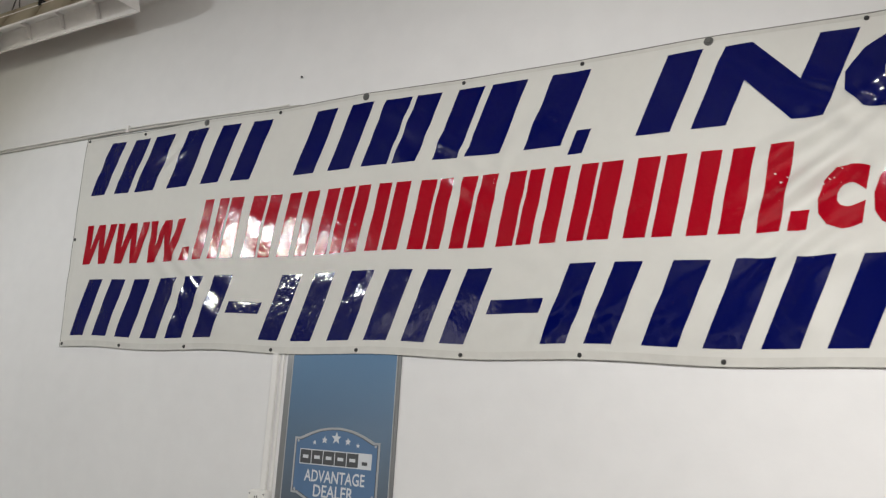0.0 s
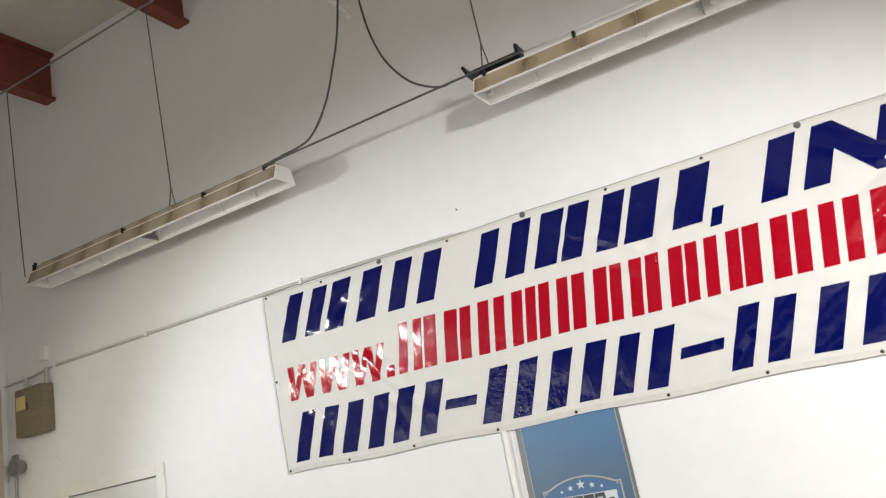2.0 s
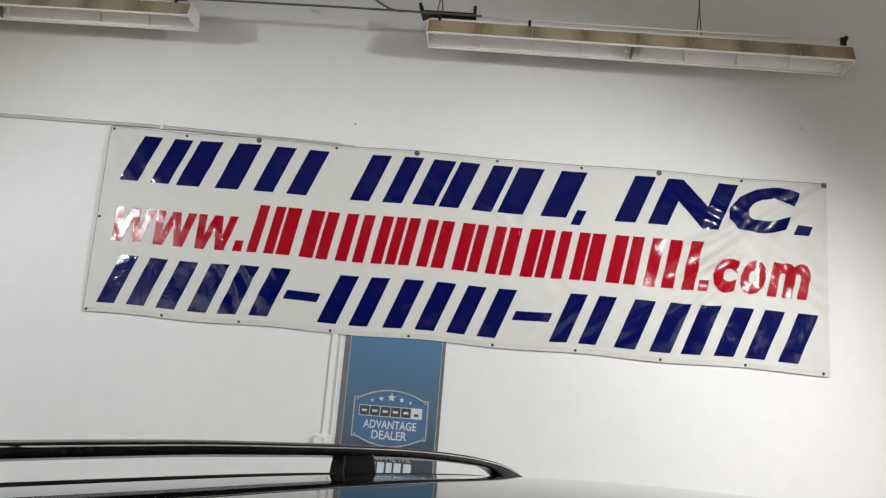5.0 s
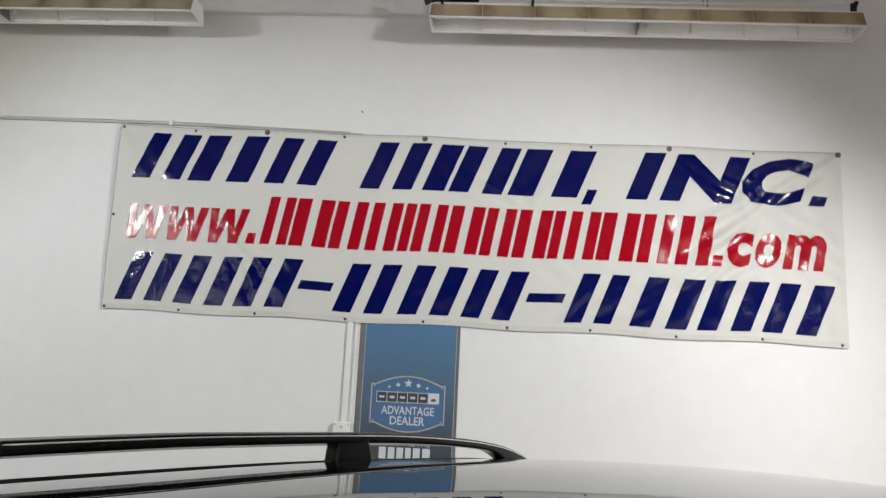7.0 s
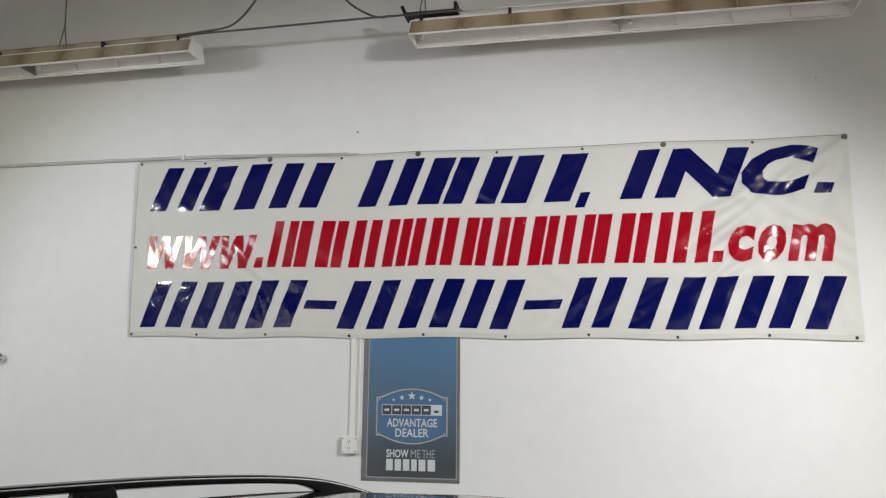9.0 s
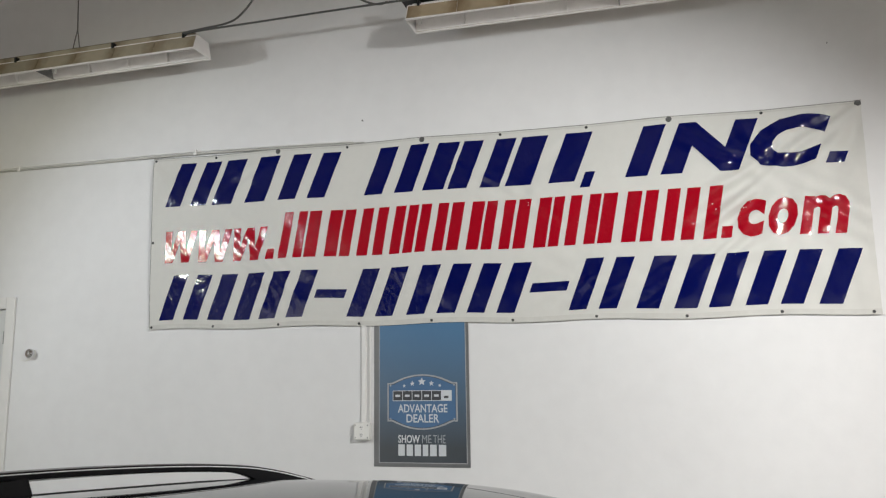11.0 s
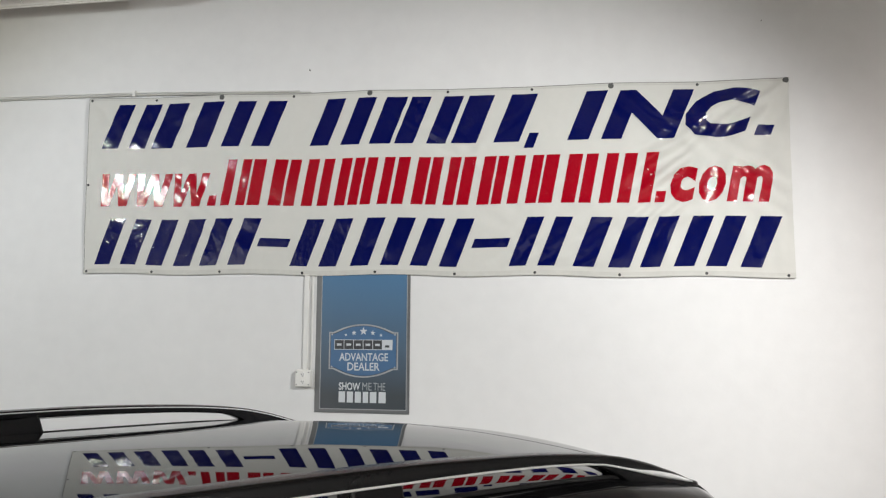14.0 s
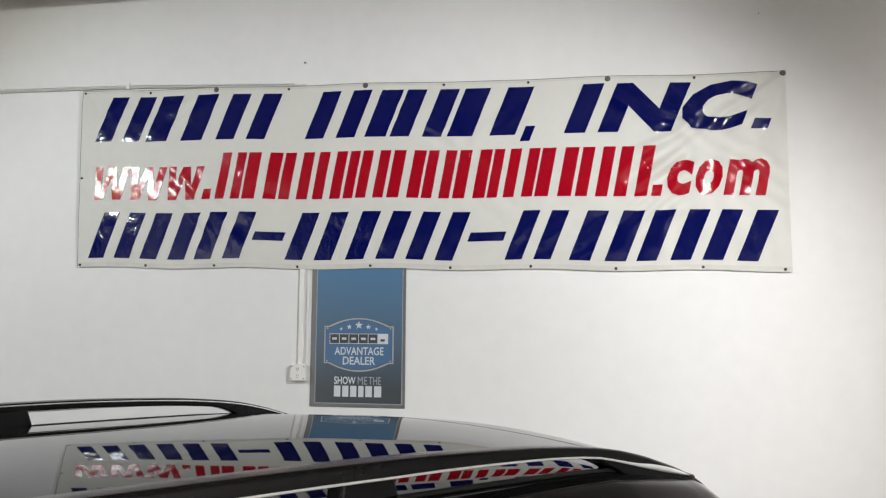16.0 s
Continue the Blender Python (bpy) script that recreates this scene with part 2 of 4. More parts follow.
def tube(pts, r, seg=8, per=8, bm=None, wide=1.0):
    """A round or flattened bar along a smooth line."""
    bm = bm or bmesh.new()
    line = curve_points(pts, per) if per > 1 else [Vector(p) for p in pts]
    rings = []
    for i, p in enumerate(line):
        d = (line[min(i + 1, len(line) - 1)] - line[max(i - 1, 0)]).normalized()
        side = d.cross(Vector((0, 0, 1)))
        side = side.normalized() if side.length > 0.05 else Vector((1, 0, 0))
        up = side.cross(d).normalized()
        rr = r[i * (len(r) - 1) // max(1, len(line) - 1)] if isinstance(r, (list, tuple)) else r
        rings.append([bm.verts.new(p + side * math.cos(a) * rr * wide + up * math.sin(a) * rr) for a in [2 * math.pi * k / seg for k in range(seg)]])
    for a, b in zip(rings, rings[1:]):
        for k in range(seg):
            bm.faces.new((a[k], a[(k + 1) % seg], b[(k + 1) % seg], b[k]))
    bm.faces.new(rings[0])
    bm.faces.new(rings[-1][::-1])
    return bm


def plate(outline, y0, y1, bm=None):
    """A flat piece on the wall from an outline in x and z, between two depths."""
    bm = bm or bmesh.new()
    a = [bm.verts.new((x, y0, z)) for x, z in outline]
    b = [bm.verts.new((x, y1, z)) for x, z in outline]
    bm.faces.new(a)
    bm.faces.new(b[::-1])
    for i in range(len(a)):
        j = (i + 1) % len(a)
        bm.faces.new((a[i], b[i], b[j], a[j]))
    return bm


def lettering(text, x, z, height, y, width, bold=0.0):
    """Flat words, centred on x, standing on z."""
    cu = bpy.data.curves.new("words", "FONT")
    cu.body, cu.align_x, cu.size, cu.offset = text, "CENTER", 1.0, bold
    cu.resolution_u = 3
    cu.extrude = 0.0
    ob = bpy.data.objects.new("words", cu)
    scene.collection.objects.link(ob)
    bpy.context.view_layer.update()
    me = bpy.data.meshes.new_from_object(ob.evaluated_get(bpy.context.evaluated_depsgraph_get()))
    bm = bmesh.new()
    bm.from_mesh(me)
    bpy.data.objects.remove(ob)
    bpy.data.meshes.remove(me)
    xs, ys = [v.co.x for v in bm.verts], [v.co.y for v in bm.verts]
    x0, x1, y0, y1 = min(xs), max(xs), min(ys), max(ys)
    for v in bm.verts:
        v.co = Vector((x + ((v.co.x - x0) / (x1 - x0) - 0.5) * width, y, z + (v.co.y - y0) / (y1 - y0) * height))
    return bm


# ---- the hall ----
X0, X1, Y0, TOP = -2.98, 9.5, -15.0, 6.1
DOOR = (-2.22, -1.22, 2.175)
solid("floor", box(X0 - 0.2, Y0 - 0.2, -0.2, X1 + 0.2, 0.2, 0.0), M_FLOOR, "grey sealed concrete floor of the showroom", "floor", "structure")
bm = box(X0 - 0.2, 0.0, 0.0, DOOR[0], 0.2, TOP)
box(DOOR[1], 0.0, 0.0, X1 + 0.2, 0.2, TOP, bm=bm)
box(DOOR[0], 0.0, DOOR[2], DOOR[1], 0.2, TOP, bm=bm)
solid("wall_north", bm, M_WALL, "white painted plaster wall with faint marks", "wall", "structure")
solid("wall_west", box(X0 - 0.2, Y0, 0.0, X0, 0.0, TOP), M_WALL, "white painted side wall", "wall", "structure")
solid("wall_east", box(X1, Y0, 0.0, X1 + 0.2, 0.0, TOP), M_WALL, "white painted side wall", "wall", "structure")
# out of view, set far back and dark to weaken the bounce
solid("wall_south", box(X0 - 0.2, Y0 - 0.2, 0.0, X1 + 0.2, Y0, TOP), M_REAR, "unseen rear wall, grey to limit bounced light", "wall", "structure")
solid("ceiling", box(X0 - 0.2, Y0 - 0.2, TOP, X1 + 0.2, 0.2, TOP + 0.2), M_CEIL, "dull off-white roof deck above the beams", "ceiling", "structure")
solid("trim", box(X0, -1.6, 0.0, X0 + 0.03, -0.06, 3.18, 0.004), M_SIDE, "beige board panel beside the corner", "panel", "structure")

# closed door in the wall, with its casing
door = thing("door_1", "closed white panelled door in a white casing", "door", kind="structure", at=((DOOR[0] + DOOR[1]) / 2, 0, 0))
HALF = (DOOR[1] - DOOR[0]) / 2
leaf = part("leaf", box(-HALF + 0.004, 0.02, 0.008, HALF - 0.004, 0.06, DOOR[2] - 0.004, 0.002), M_DOOR, door)
for x0, x1 in ((-0.40, -0.05), (0.05, 0.40)):
    for z0, z1 in ((0.22, 0.85), (1.0, 1.60), (1.72, 2.02)):
        part("raised_panel", box(x0, 0.008, z0, x1, 0.03, z1, 0.008), M_DOOR, leaf)
part("casing", box(-HALF - 0.08, -0.018, 0.0, -HALF, 0.0, DOOR[2] + 0.085, 0.004), M_TRIM, door)
part("casing", box(HALF, -0.018, 0.0, HALF + 0.08, 0.0, DOOR[2] + 0.085, 0.004), M_TRIM, door)
part("casing", box(-HALF, -0.018, DOOR[2], HALF, 0.0, DOOR[2] + 0.085, 0.004), M_TRIM, door)
for z in (0.25, 1.05, 1.92):
    part("hinge", box(HALF - 0.022, -0.002, z, HALF + 0.004, 0.02, z + 0.09, 0.002), M_STEEL, door, "dull steel hinge")
knob = cyl((-HALF + 0.07, 0.02, 1.0), (-HALF + 0.07, -0.03, 1.0), 0.012)
ball((-HALF + 0.07, -0.045, 1.0), 0.028, bm=knob)
part("handle", knob, M_CHROME, door, "round chrome handle", True)

# red steel roof beams: web and flanges
beam = thing("roof_beam", "red oxide painted steel roof beam under the deck", "beam", "roof beams", at=(-2.17, 0, 0))
bm = box(-0.012, Y0, 5.65, 0.012, 0.0, 6.07)
part("web", bm, M_BEAM, beam)
part("flange", box(-0.07, Y0, 5.62, 0.07, 0.0, 5.65, 0.003), M_BEAM, beam)
part("flange", box(-0.07, Y0, 6.07, 0.07, 0.0, 6.098, 0.003), M_BEAM, beam)
for i in range(1, 7):
    copy_thing(beam, pose(-2.17 + 1.68 * i, 0, 0))
rod = thing("hanger_pipe", "thin grey steel pipe slung under the roof beams", "pipe")
part("pipe", tube([(X0, -0.42, 5.602), (2.0, -0.42, 5.602), (X1, -0.42, 5.602)], 0.008, per=1), M_STEEL, rod)

# ---- hanging strip fixtures, unlit ----
LONG, LIP, FY = 2.56, 3.785, -0.32


def strip_fixture(x, label, enamel, channel, lip=LIP, tilt=0.0, tall=0.020):
    f = thing("strip_light", label, "light fixture", "strip lights along the wall", at=(x, FY, lip), turn=(0, tilt, 0))
    h = LONG / 2
    n = 8
    for side in (-1, 1):
        for i in range(n):
            a, b = -h + LONG * i / n + 0.002, -h + LONG * (i + 1) / n - 0.002
            bm = bmesh.new()
            prof = [(side * 0.104, 0.012), (side * 0.068, 0.105), (side * 0.064, 0.105), (side * 0.100, 0.012)]
            r0 = [bm.verts.new((a, y, z)) for y, z in prof]
            r1 = [bm.verts.new((b, y, z)) for y, z in prof]
            bm.faces.new(r0)
            bm.faces.new(r1[::-1])
            for k in range(4):
                bm.faces.new((r0[k], r1[k], r1[(k + 1) % 4], r0[(k + 1) % 4]))
            part("side_panel", bm, enamel, f)
        bm = bmesh.new()
        v = [bm.verts.new(c) for c in ((-h, side * 0.0985, 0.013), (h, side * 0.0985, 0.013), (h, side * 0.0620, 0.104), (-h, side * 0.0620, 0.104),
                                       (-h, side * 0.0965, 0.013), (h, side * 0.0965, 0.013), (h, side * 0.0600, 0.104), (-h, side * 0.0600, 0.104))]
        for q in ((0, 1, 2, 3), (7, 6, 5, 4), (0, 4, 5, 1), (1, 5, 6, 2), (2, 6, 7, 3), (3, 7, 4, 0)):
            bm.faces.new([v[k] for k in q])
        part("liner", bm, M_OLD, f, "aged white inner face")
        part("lip", box(-h, min(side * 0.107, side * 0.092), 0.0, h, max(side * 0.107, side * 0.092), 0.009, 0.002), M_OLD, f, "white lower lip")
        part("end_plate", plate_x(side * h, [(-0.107, 0.0), (0.107, 0.0), (0.070, 0.108), (-0.070, 0.108)]), M_OLD, f, "white end plate")
    part("top_plate", box(-h, -0.068, 0.104, h, 0.068, 0.112), M_OLD, f)
    part("channel", box(-h + 0.02, -0.046, 0.112, h - 0.05, 0.040, 0.112 + tall, 0.004), channel, f, "wiring channel")
    for i in range(1, n):
        if i != n // 2:
            x0 = -h + LONG * i / n
            part("rib", plate_x(x0, [(-0.060, 0.102), (-0.090, 0.020), (-0.066, 0.020), (-0.040, 0.080), (0.040, 0.080), (0.066, 0.020), (0.090, 0.020), (0.060, 0.102)], 0.012), M_OLD, f)
    part("divider", plate_x(-0.012, [(-0.060, 0.102), (-0.092, 0.010), (0.092, 0.010), (0.060, 0.102)], 0.005), M_STEEL, f)
    for sx in (-1, 1):
        for y in (-0.035, 0.035):
            for c in (-1, 1):
                end = sx * h / 2 + c * (h / 2 - 0.045)
                part("socket", box(end - 0.012, y - 0.012, 0.030, end + 0.012, y + 0.012, 0.103, 0.003), M_PLASTIC, f, "white lamp socket")
    return f


def plate_x(x, outline, thick=0.006):
    """A flat piece across the fixture, from an outline in y and z."""
    bm = bmesh.new()
    a = [bm.verts.new((x - thick / 2, y, z)) for y, z in outline]
    b = [bm.verts.new((x + thick / 2, y, z)) for y, z in outline]
    bm.faces.new(a)
    bm.faces.new(b[::-1])
    for i in range(len(a)):
        j = (i + 1) % len(a)
        bm.faces.new((a[i], b[i], b[j], a[j]))
    return bm


FL, FR = -0.73, 3.315
left = strip_fixture(FL, "unlit strip light with yellowed reflector hung from wires", M_OLIVE, M_OLIVE, LIP + 0.020, tall=0.044)
part("cable", tube([(-1.2, -0.030, 0.162), (0.0, -0.032, 0.160), (1.2, -0.030, 0.161)], 0.005, seg=8, per=2), M_GRIME, left, "grimy cable along the top", True)
right = strip_fixture(FR, "unlit strip light with brown yellowed reflector and black bracket", M_TAN, M_OLD, LIP - 0.008, 0.5)
# black bracket with upturned ends on one fixture, hooks and clips
bm = box(-1.31, -0.055, 0.152, -1.00, 0.03, 0.176, 0.003)
box(-1.325, -0.06, 0.150, -1.305, 0.04, 0.225, 0.003, bm=bm, m=Matrix.Translation((-1.315, 0, 0.152)) @ Matrix.Rotation(radians(-22), 4, "Y") @ Matrix.Translation((1.315, 0, -0.152)))
box(-1.010, -0.06, 0.150, -0.990, 0.04, 0.222, 0.003, bm=bm)
for x in (-1.24, -1.10):
    cyl((x, -0.058, 0.164), (x, -0.050, 0.164), 0.006, seg=8, bm=bm)
part("top_pipe", tube([(-0.98, -0.045, 0.158), (0.2, -0.045, 0.156), (1.22, -0.045, 0.160)], 0.006, seg=8, per=2), M_OLD, right, "pale thin pipe along the top", True)
part("bracket", bm, M_BLACK, right, "black steel bracket with upturned ends")
for f, xs in ((left, (1.18, 0.62, -0.2)), (right, (-1.21, -0.66))):
    for x in xs:
        part("clip", box(x - 0.008, -0.080, 0.100, x + 0.008, -0.04, 0.140, 0.003), M_BLACK, f, "black clip")
for f, x in ((right, 1.235), (left, -1.25)):
    bm = box(x - 0.022, -0.058, 0.108, x + 0.012, -0.046, 0.172, 0.002)
    box(x - 0.004, -0.060, 0.158, x + 0.020, -0.044, 0.186, 0.003, bm=bm, m=Matrix.Translation((x, 0, 0.165)) @ Matrix.Rotation(radians(18), 4, "Y") @ Matrix.Translation((-x, 0, -0.165)))
    part("hook", bm, M_BLACK, f, "black bent hook")

# the joint in the middle of one fixture's front
bm = bmesh.new()
skin_at = [bm.verts.new(c) for c in ((0.0, -0.106, 0.012), (0.06, -0.106, 0.012), (0.06, -0.070, 0.106), (0.0, -0.070, 0.106), (0.0, -0.103, 0.012), (0.06, -0.103, 0.012), (0.06, -0.067, 0.106), (0.0, -0.067, 0.106))]
for q in ((0, 1, 2, 3), (7, 6, 5, 4), (0, 4, 5, 1), (1, 5, 6, 2), (2, 6, 7, 3), (3, 7, 4, 0)):
    bm.faces.new([skin_at[k] for k in q])
part("joint_cover", bm, M_OLIVE, right, "pale joint cover")

# grey conduit that joins the fixtures, with two cable loops up to the roof
pipe = thing("conduit", "grey steel conduit running between the strip lights", "conduit")
part("pipe", tube([(0.44, -0.39, 3.930), (0.60, -0.385, 3.942), (1.03, -0.38, 3.945), (1.44, -0.38, 3.946), (1.85, -0.38, 3.945), (2.05, -0.385, 3.940), (2.36, -0.375, 3.943)], 0.007, per=6), M_WIRE, pipe, smooth=True)
loop = thing("cable", "grey cable curving from the conduit up to the roof", "cable", "looped cables")
part("cord", tube([(0.45, -0.40, 3.935), (0.62, -0.39, 3.952), (0.76, -0.38, 3.967), (0.85, -0.38, 3.998), (0.94, -0.38, 4.084), (1.025, -0.38, 4.215), (1.10, -0.38, 4.39), (1.165, -0.38, 4.57), (1.21, -0.38, 4.765), (1.245, -0.38, 4.97), (1.27, -0.38, 5.35), (1.28, -0.38, 6.0)], 0.007), M_WIRE, loop, smooth=True)
loop = thing("cable", "grey cable curving from the conduit up to the roof", "cable", "looped cables")
part("cord", tube([(1.90, -0.385, 3.945), (1.843, -0.38, 3.942), (1.755, -0.38, 3.973), (1.618, -0.38, 4.074), (1.492, -0.38, 4.259), (1.419, -0.38, 4.471), (1.385, -0.38, 4.692), (1.375, -0.38, 4.91), (1.37, -0.38, 5.3), (1.365, -0.38, 6.0)], 0.007), M_WIRE, loop, smooth=True)
bracket = thing("wall_bracket", "small white metal bracket high on the wall", "bracket")
part("arm", box(1.055, -0.42, 4.975, 1.080, 0.0, 5.000, 0.004), M_OLD, bracket)
part("foot", box(1.045, -0.012, 4.93, 1.090, 0.0, 5.04, 0.003), M_OLD, bracket)
# hanging wires
for x, low in ((-2.20, LIP + 0.15), (-0.475, LIP + 0.15), (2.10, LIP + 0.16), (3.70, LIP + 0.15)):
    w = thing("hanger_wire", "thin dark wire holding a strip light", "wire", "hanger wires")
    part("strand", tube([(x + 0.01, -0.41, 5.60), (x, FY, low + 0.19)], 0.0045, seg=6, per=1), M_WIRE, w)
    if x > -2:
        for d in (-0.02, 0.02):
            part("fork", tube([(x, FY, low + 0.19), (x + d, FY + d, low)], 0.004, seg=6, per=1), M_WIRE, w)
    else:
        part("fork", tube([(x, FY, low + 0.19), (x + 0.02, FY, low)], 0.004, seg=6, per=1), M_WIRE, w)

# the floodlights' housings, behind their beams; the fourth belongs to the added fill
for place, aim, half, edge, watts, size, colour in FLOODS:
    p = thing("floodlight", "lit black floodlight hung on a rod out of view", "floodlight", "floodlights")
    p.matrix_world = look(place, aim)
    can = cyl((0, 0, 0.07), (0, 0, 0.26), 0.10, 0.07, seg=24)
    part("housing", can, M_BLACK, p, smooth=False)
    part("reflector", cyl((0, 0, 0.060), (0, 0, 0.069), 0.095, seg=24), M_CHROME, p, "bright reflector")
    up = (p.matrix_world.to_3x3().inverted() @ Vector((0, 0, 1))).normalized()
    mid = Vector((0, 0, 0.18))
    part("rod", cyl(mid + up * 0.09, mid + up * (TOP - place[2] - 0.02), 0.010, seg=8), M_STEEL, p)

# shades and rods for the two added fill lamps
for place, watts in FILL:
    p = thing("pendant_lamp", "added unseen fill lamp under a deep grey shade", "lamp", "hall lamps", at=place)
    bm = cyl((0, 0, -0.05), (0, 0, 0.25), 0.30, 0.09, seg=28)
    bmesh.ops.delete(bm, geom=[f for f in bm.faces if f.normal.z < -0.9], context="FACES_ONLY")
    part("shade", bm, M_STEEL, p)
    part("rod", cyl((0, 0, 0.25), (0, 0, TOP - place[2] - 0.01), 0.010, seg=8), M_STEEL, p)

# ---- on the wall ----
race = thing("raceway", "thin white surface raceway along the wall", "raceway")
part("cover", tube([(-2.35, -0.009, 3.240), (-1.43, -0.009, 3.232), (-0.3, -0.009, 3.222), (0.33, -0.009, 3.215), (1.0, -0.009, 3.193), (1.60, -0.009, 3.172)], 0.0085, per=4), M_HEM, race, smooth=True)
part("cover", tube([(-2.35, -0.008, 3.260), (-1.43, -0.008, 3.252), (-0.3, -0.008, 3.241), (0.33, -0.008, 3.233), (1.0, -0.008, 3.210), (1.52, -0.008, 3.190)], 0.005, seg=6, per=4), M_TRIM, race, smooth=True)
part("cover", tube([(-2.35, -0.010, 3.245), (-2.62, -0.010, 3.215), (X0 + 0.01, -0.010, 3.205)], 0.011, per=4), M_HEM, race, smooth=True)
for x in (-2.3, -1.2, 0.325):
    part("clip", box(x - 0.012, -0.022, 3.205 - x * 0.009, x + 0.012, 0.0, 3.248 - x * 0.009, 0.003), M_TRIM, race)

outlet = thing("wall_outlet", "white double socket box at the foot of a raceway", "outlet", at=(1.603, 0, 1.305))
part("box", box(-0.054, -0.042, -0.054, 0.054, 0.0, 0.054, 0.012), M_PLASTIC, outlet)
part("cover_plate", box(-0.049, -0.046, -0.049, 0.049, -0.042, 0.049, 0.0015), M_PLASTIC, outlet)
for z in (-0.022, 0.022):
    face = part("receptacle", cyl((0, -0.046, z), (0, -0.050, z), 0.017, seg=20), M_TRIM, outlet)
    for x in (-0.006, 0.006):
        part("slot", box(x - 0.0015, -0.0512, z - 0.001, x + 0.0015, -0.0495, z + 0.009), M_DARK, face)
    part("slot", cyl((0, -0.0495, z - 0.008), (0, -0.0512, z - 0.008), 0.003, seg=8), M_DARK, face)
for x in (-0.040, 0.040):
    for z in (-0.038, 0.038):
        part("screw", cyl((x, -0.046, z), (x, -0.0485, z), 0.004, seg=8), M_STEEL, outlet)
drop = thing("raceway", "thin white raceway dropping to the socket box", "raceway")
part("cover", box(1.590, -0.018, 1.355, 1.622, 0.0, 1.962, 0.004), M_TRIM, drop)
part("cover", box(1.638, -0.008, 1.355, 1.650, 0.0, 1.962, 0.002), M_TRIM, drop)

for x, z in ((1.589, 3.327), (4.44, 3.493)):
    s = thing("wall_screw", "tiny dark screw in the white wall", "screw", "screws in the wall", at=(x, 0, z))
    part("shank", cyl((0, 0, 0), (0, -0.012, -0.001), 0.002, seg=6), M_DARK, s)
    part("head", cyl((0, -0.012, 0), (0, -0.015, 0), 0.0055 if x < 2 else 0.003, seg=8), M_DARK if x < 2 else M_STEEL, s)

panel = thing("electrical_box", "brown electrical box with a yellow sticker", "electrical box", at=(-2.575, 0, 2.72))
part("case", box(-0.120, -0.11, 0.0, 0.235, 0.0, 0.39, 0.006), M_WOOD, panel)
part("cover_door", box(-0.108, -0.118, 0.012, 0.222, -0.11, 0.378, 0.003), M_WOOD, panel)
part("sticker", box(-0.09, -0.1195, 0.215, 0.03, -0.118, 0.325), M_NOTE, panel, "yellow paper sticker")
part("latch", box(0.045, -0.124, 0.20, 0.06, -0.118, 0.27, 0.002), M_DARK, panel)
part("neck", tube([(-0.05, -0.05, 0.39), (-0.05, -0.05, 0.49)], 0.02, per=1), M_HEM, panel)
part("neck", tube([(0.18, -0.03, 0.39), (0.18, -0.02, 0.53)], 0.016, per=1), M_HEM, panel)
jb = thing("junction_box", "small white junction box above the raceway", "junction box", at=(-2.42, 0, 3.31))
part("case", box(-0.045, -0.04, 0.0, 0.045, 0.0, 0.12, 0.006), M_PLASTIC, jb)
part("cover", box(-0.04, -0.044, 0.006, 0.04, -0.04, 0.114, 0.0015), M_PLASTIC, jb)
sw = thing("wall_switch", "small white wall switch", "switch", at=(-2.325, 0, 2.45))
part("plate", box(-0.022, -0.012, 0.0, 0.022, 0.0, 0.10, 0.003), M_PLASTIC, sw)
part("toggle", box(-0.005, -0.024, 0.04, 0.005, -0.012, 0.062, 0.002), M_PLASTIC, sw)
horn = thing("alarm_horn", "grey round alarm horn on an upright pipe", "alarm", at=(-2.80, 0, 2.50))
part("bell", cyl((0.02, 0.0, 0), (0.02, -0.09, 0), 0.05, 0.07, seg=20), M_STEEL, horn, smooth=False)
part("mount", box(-0.09, -0.03, -0.05, -0.03, 0.0, 0.11, 0.005), M_STEEL, horn)
part("pipe", tube([(-0.06, -0.015, -0.05), (-0.06, -0.015, -1.2)], 0.012, per=1), M_STEEL, horn)
bell = thing("door_bell", "small round chrome bell beside the door", "bell", at=(-0.964, 0, 1.842))
part("dome", ball((0, -0.03, 0), 0.036, 18, 0.8), M_CHROME, bell, smooth=True)
part("base", cyl((0, 0, 0), (0, -0.016, 0), 0.030, seg=20), M_PLASTIC, bell)
part("lead", tube([(-0.01, -0.006, -0.03), (-0.05, -0.005, -0.05), (-0.10, -0.005, -0.045)], 0.003, seg=6), M_PLASTIC, bell)

# ---- poster ----
PW, PH = 0.600, 0.908
poster = thing("poster", "blue and slate glossy poster with a silver badge", "poster", at=(1.987, 0, 1.092))
part("board", box(-PW / 2 - 0.016, -0.005, 0, PW / 2, -0.001, PH, 0.001), M_FRAME, poster, "dark silver border")
part("print", box(-PW / 2 + 0.022, -0.0065, 0.026, PW / 2 - 0.022, -0.005, PH - 0.01), M_POSTER, poster, "blue to slate printed field")
fy = -0.0070
# thin pale line round the print
for x0, z0, x1, z1 in ((-0.283, 0.022, 0.283, 0.027), (-0.283, 0.027, -0.278, 0.905), (0.278, 0.027, 0.283, 0.905)):
    part("border_line", box(x0, fy - 0.0006, z0, x1, -0.0055, z1), M_SILVER, poster)


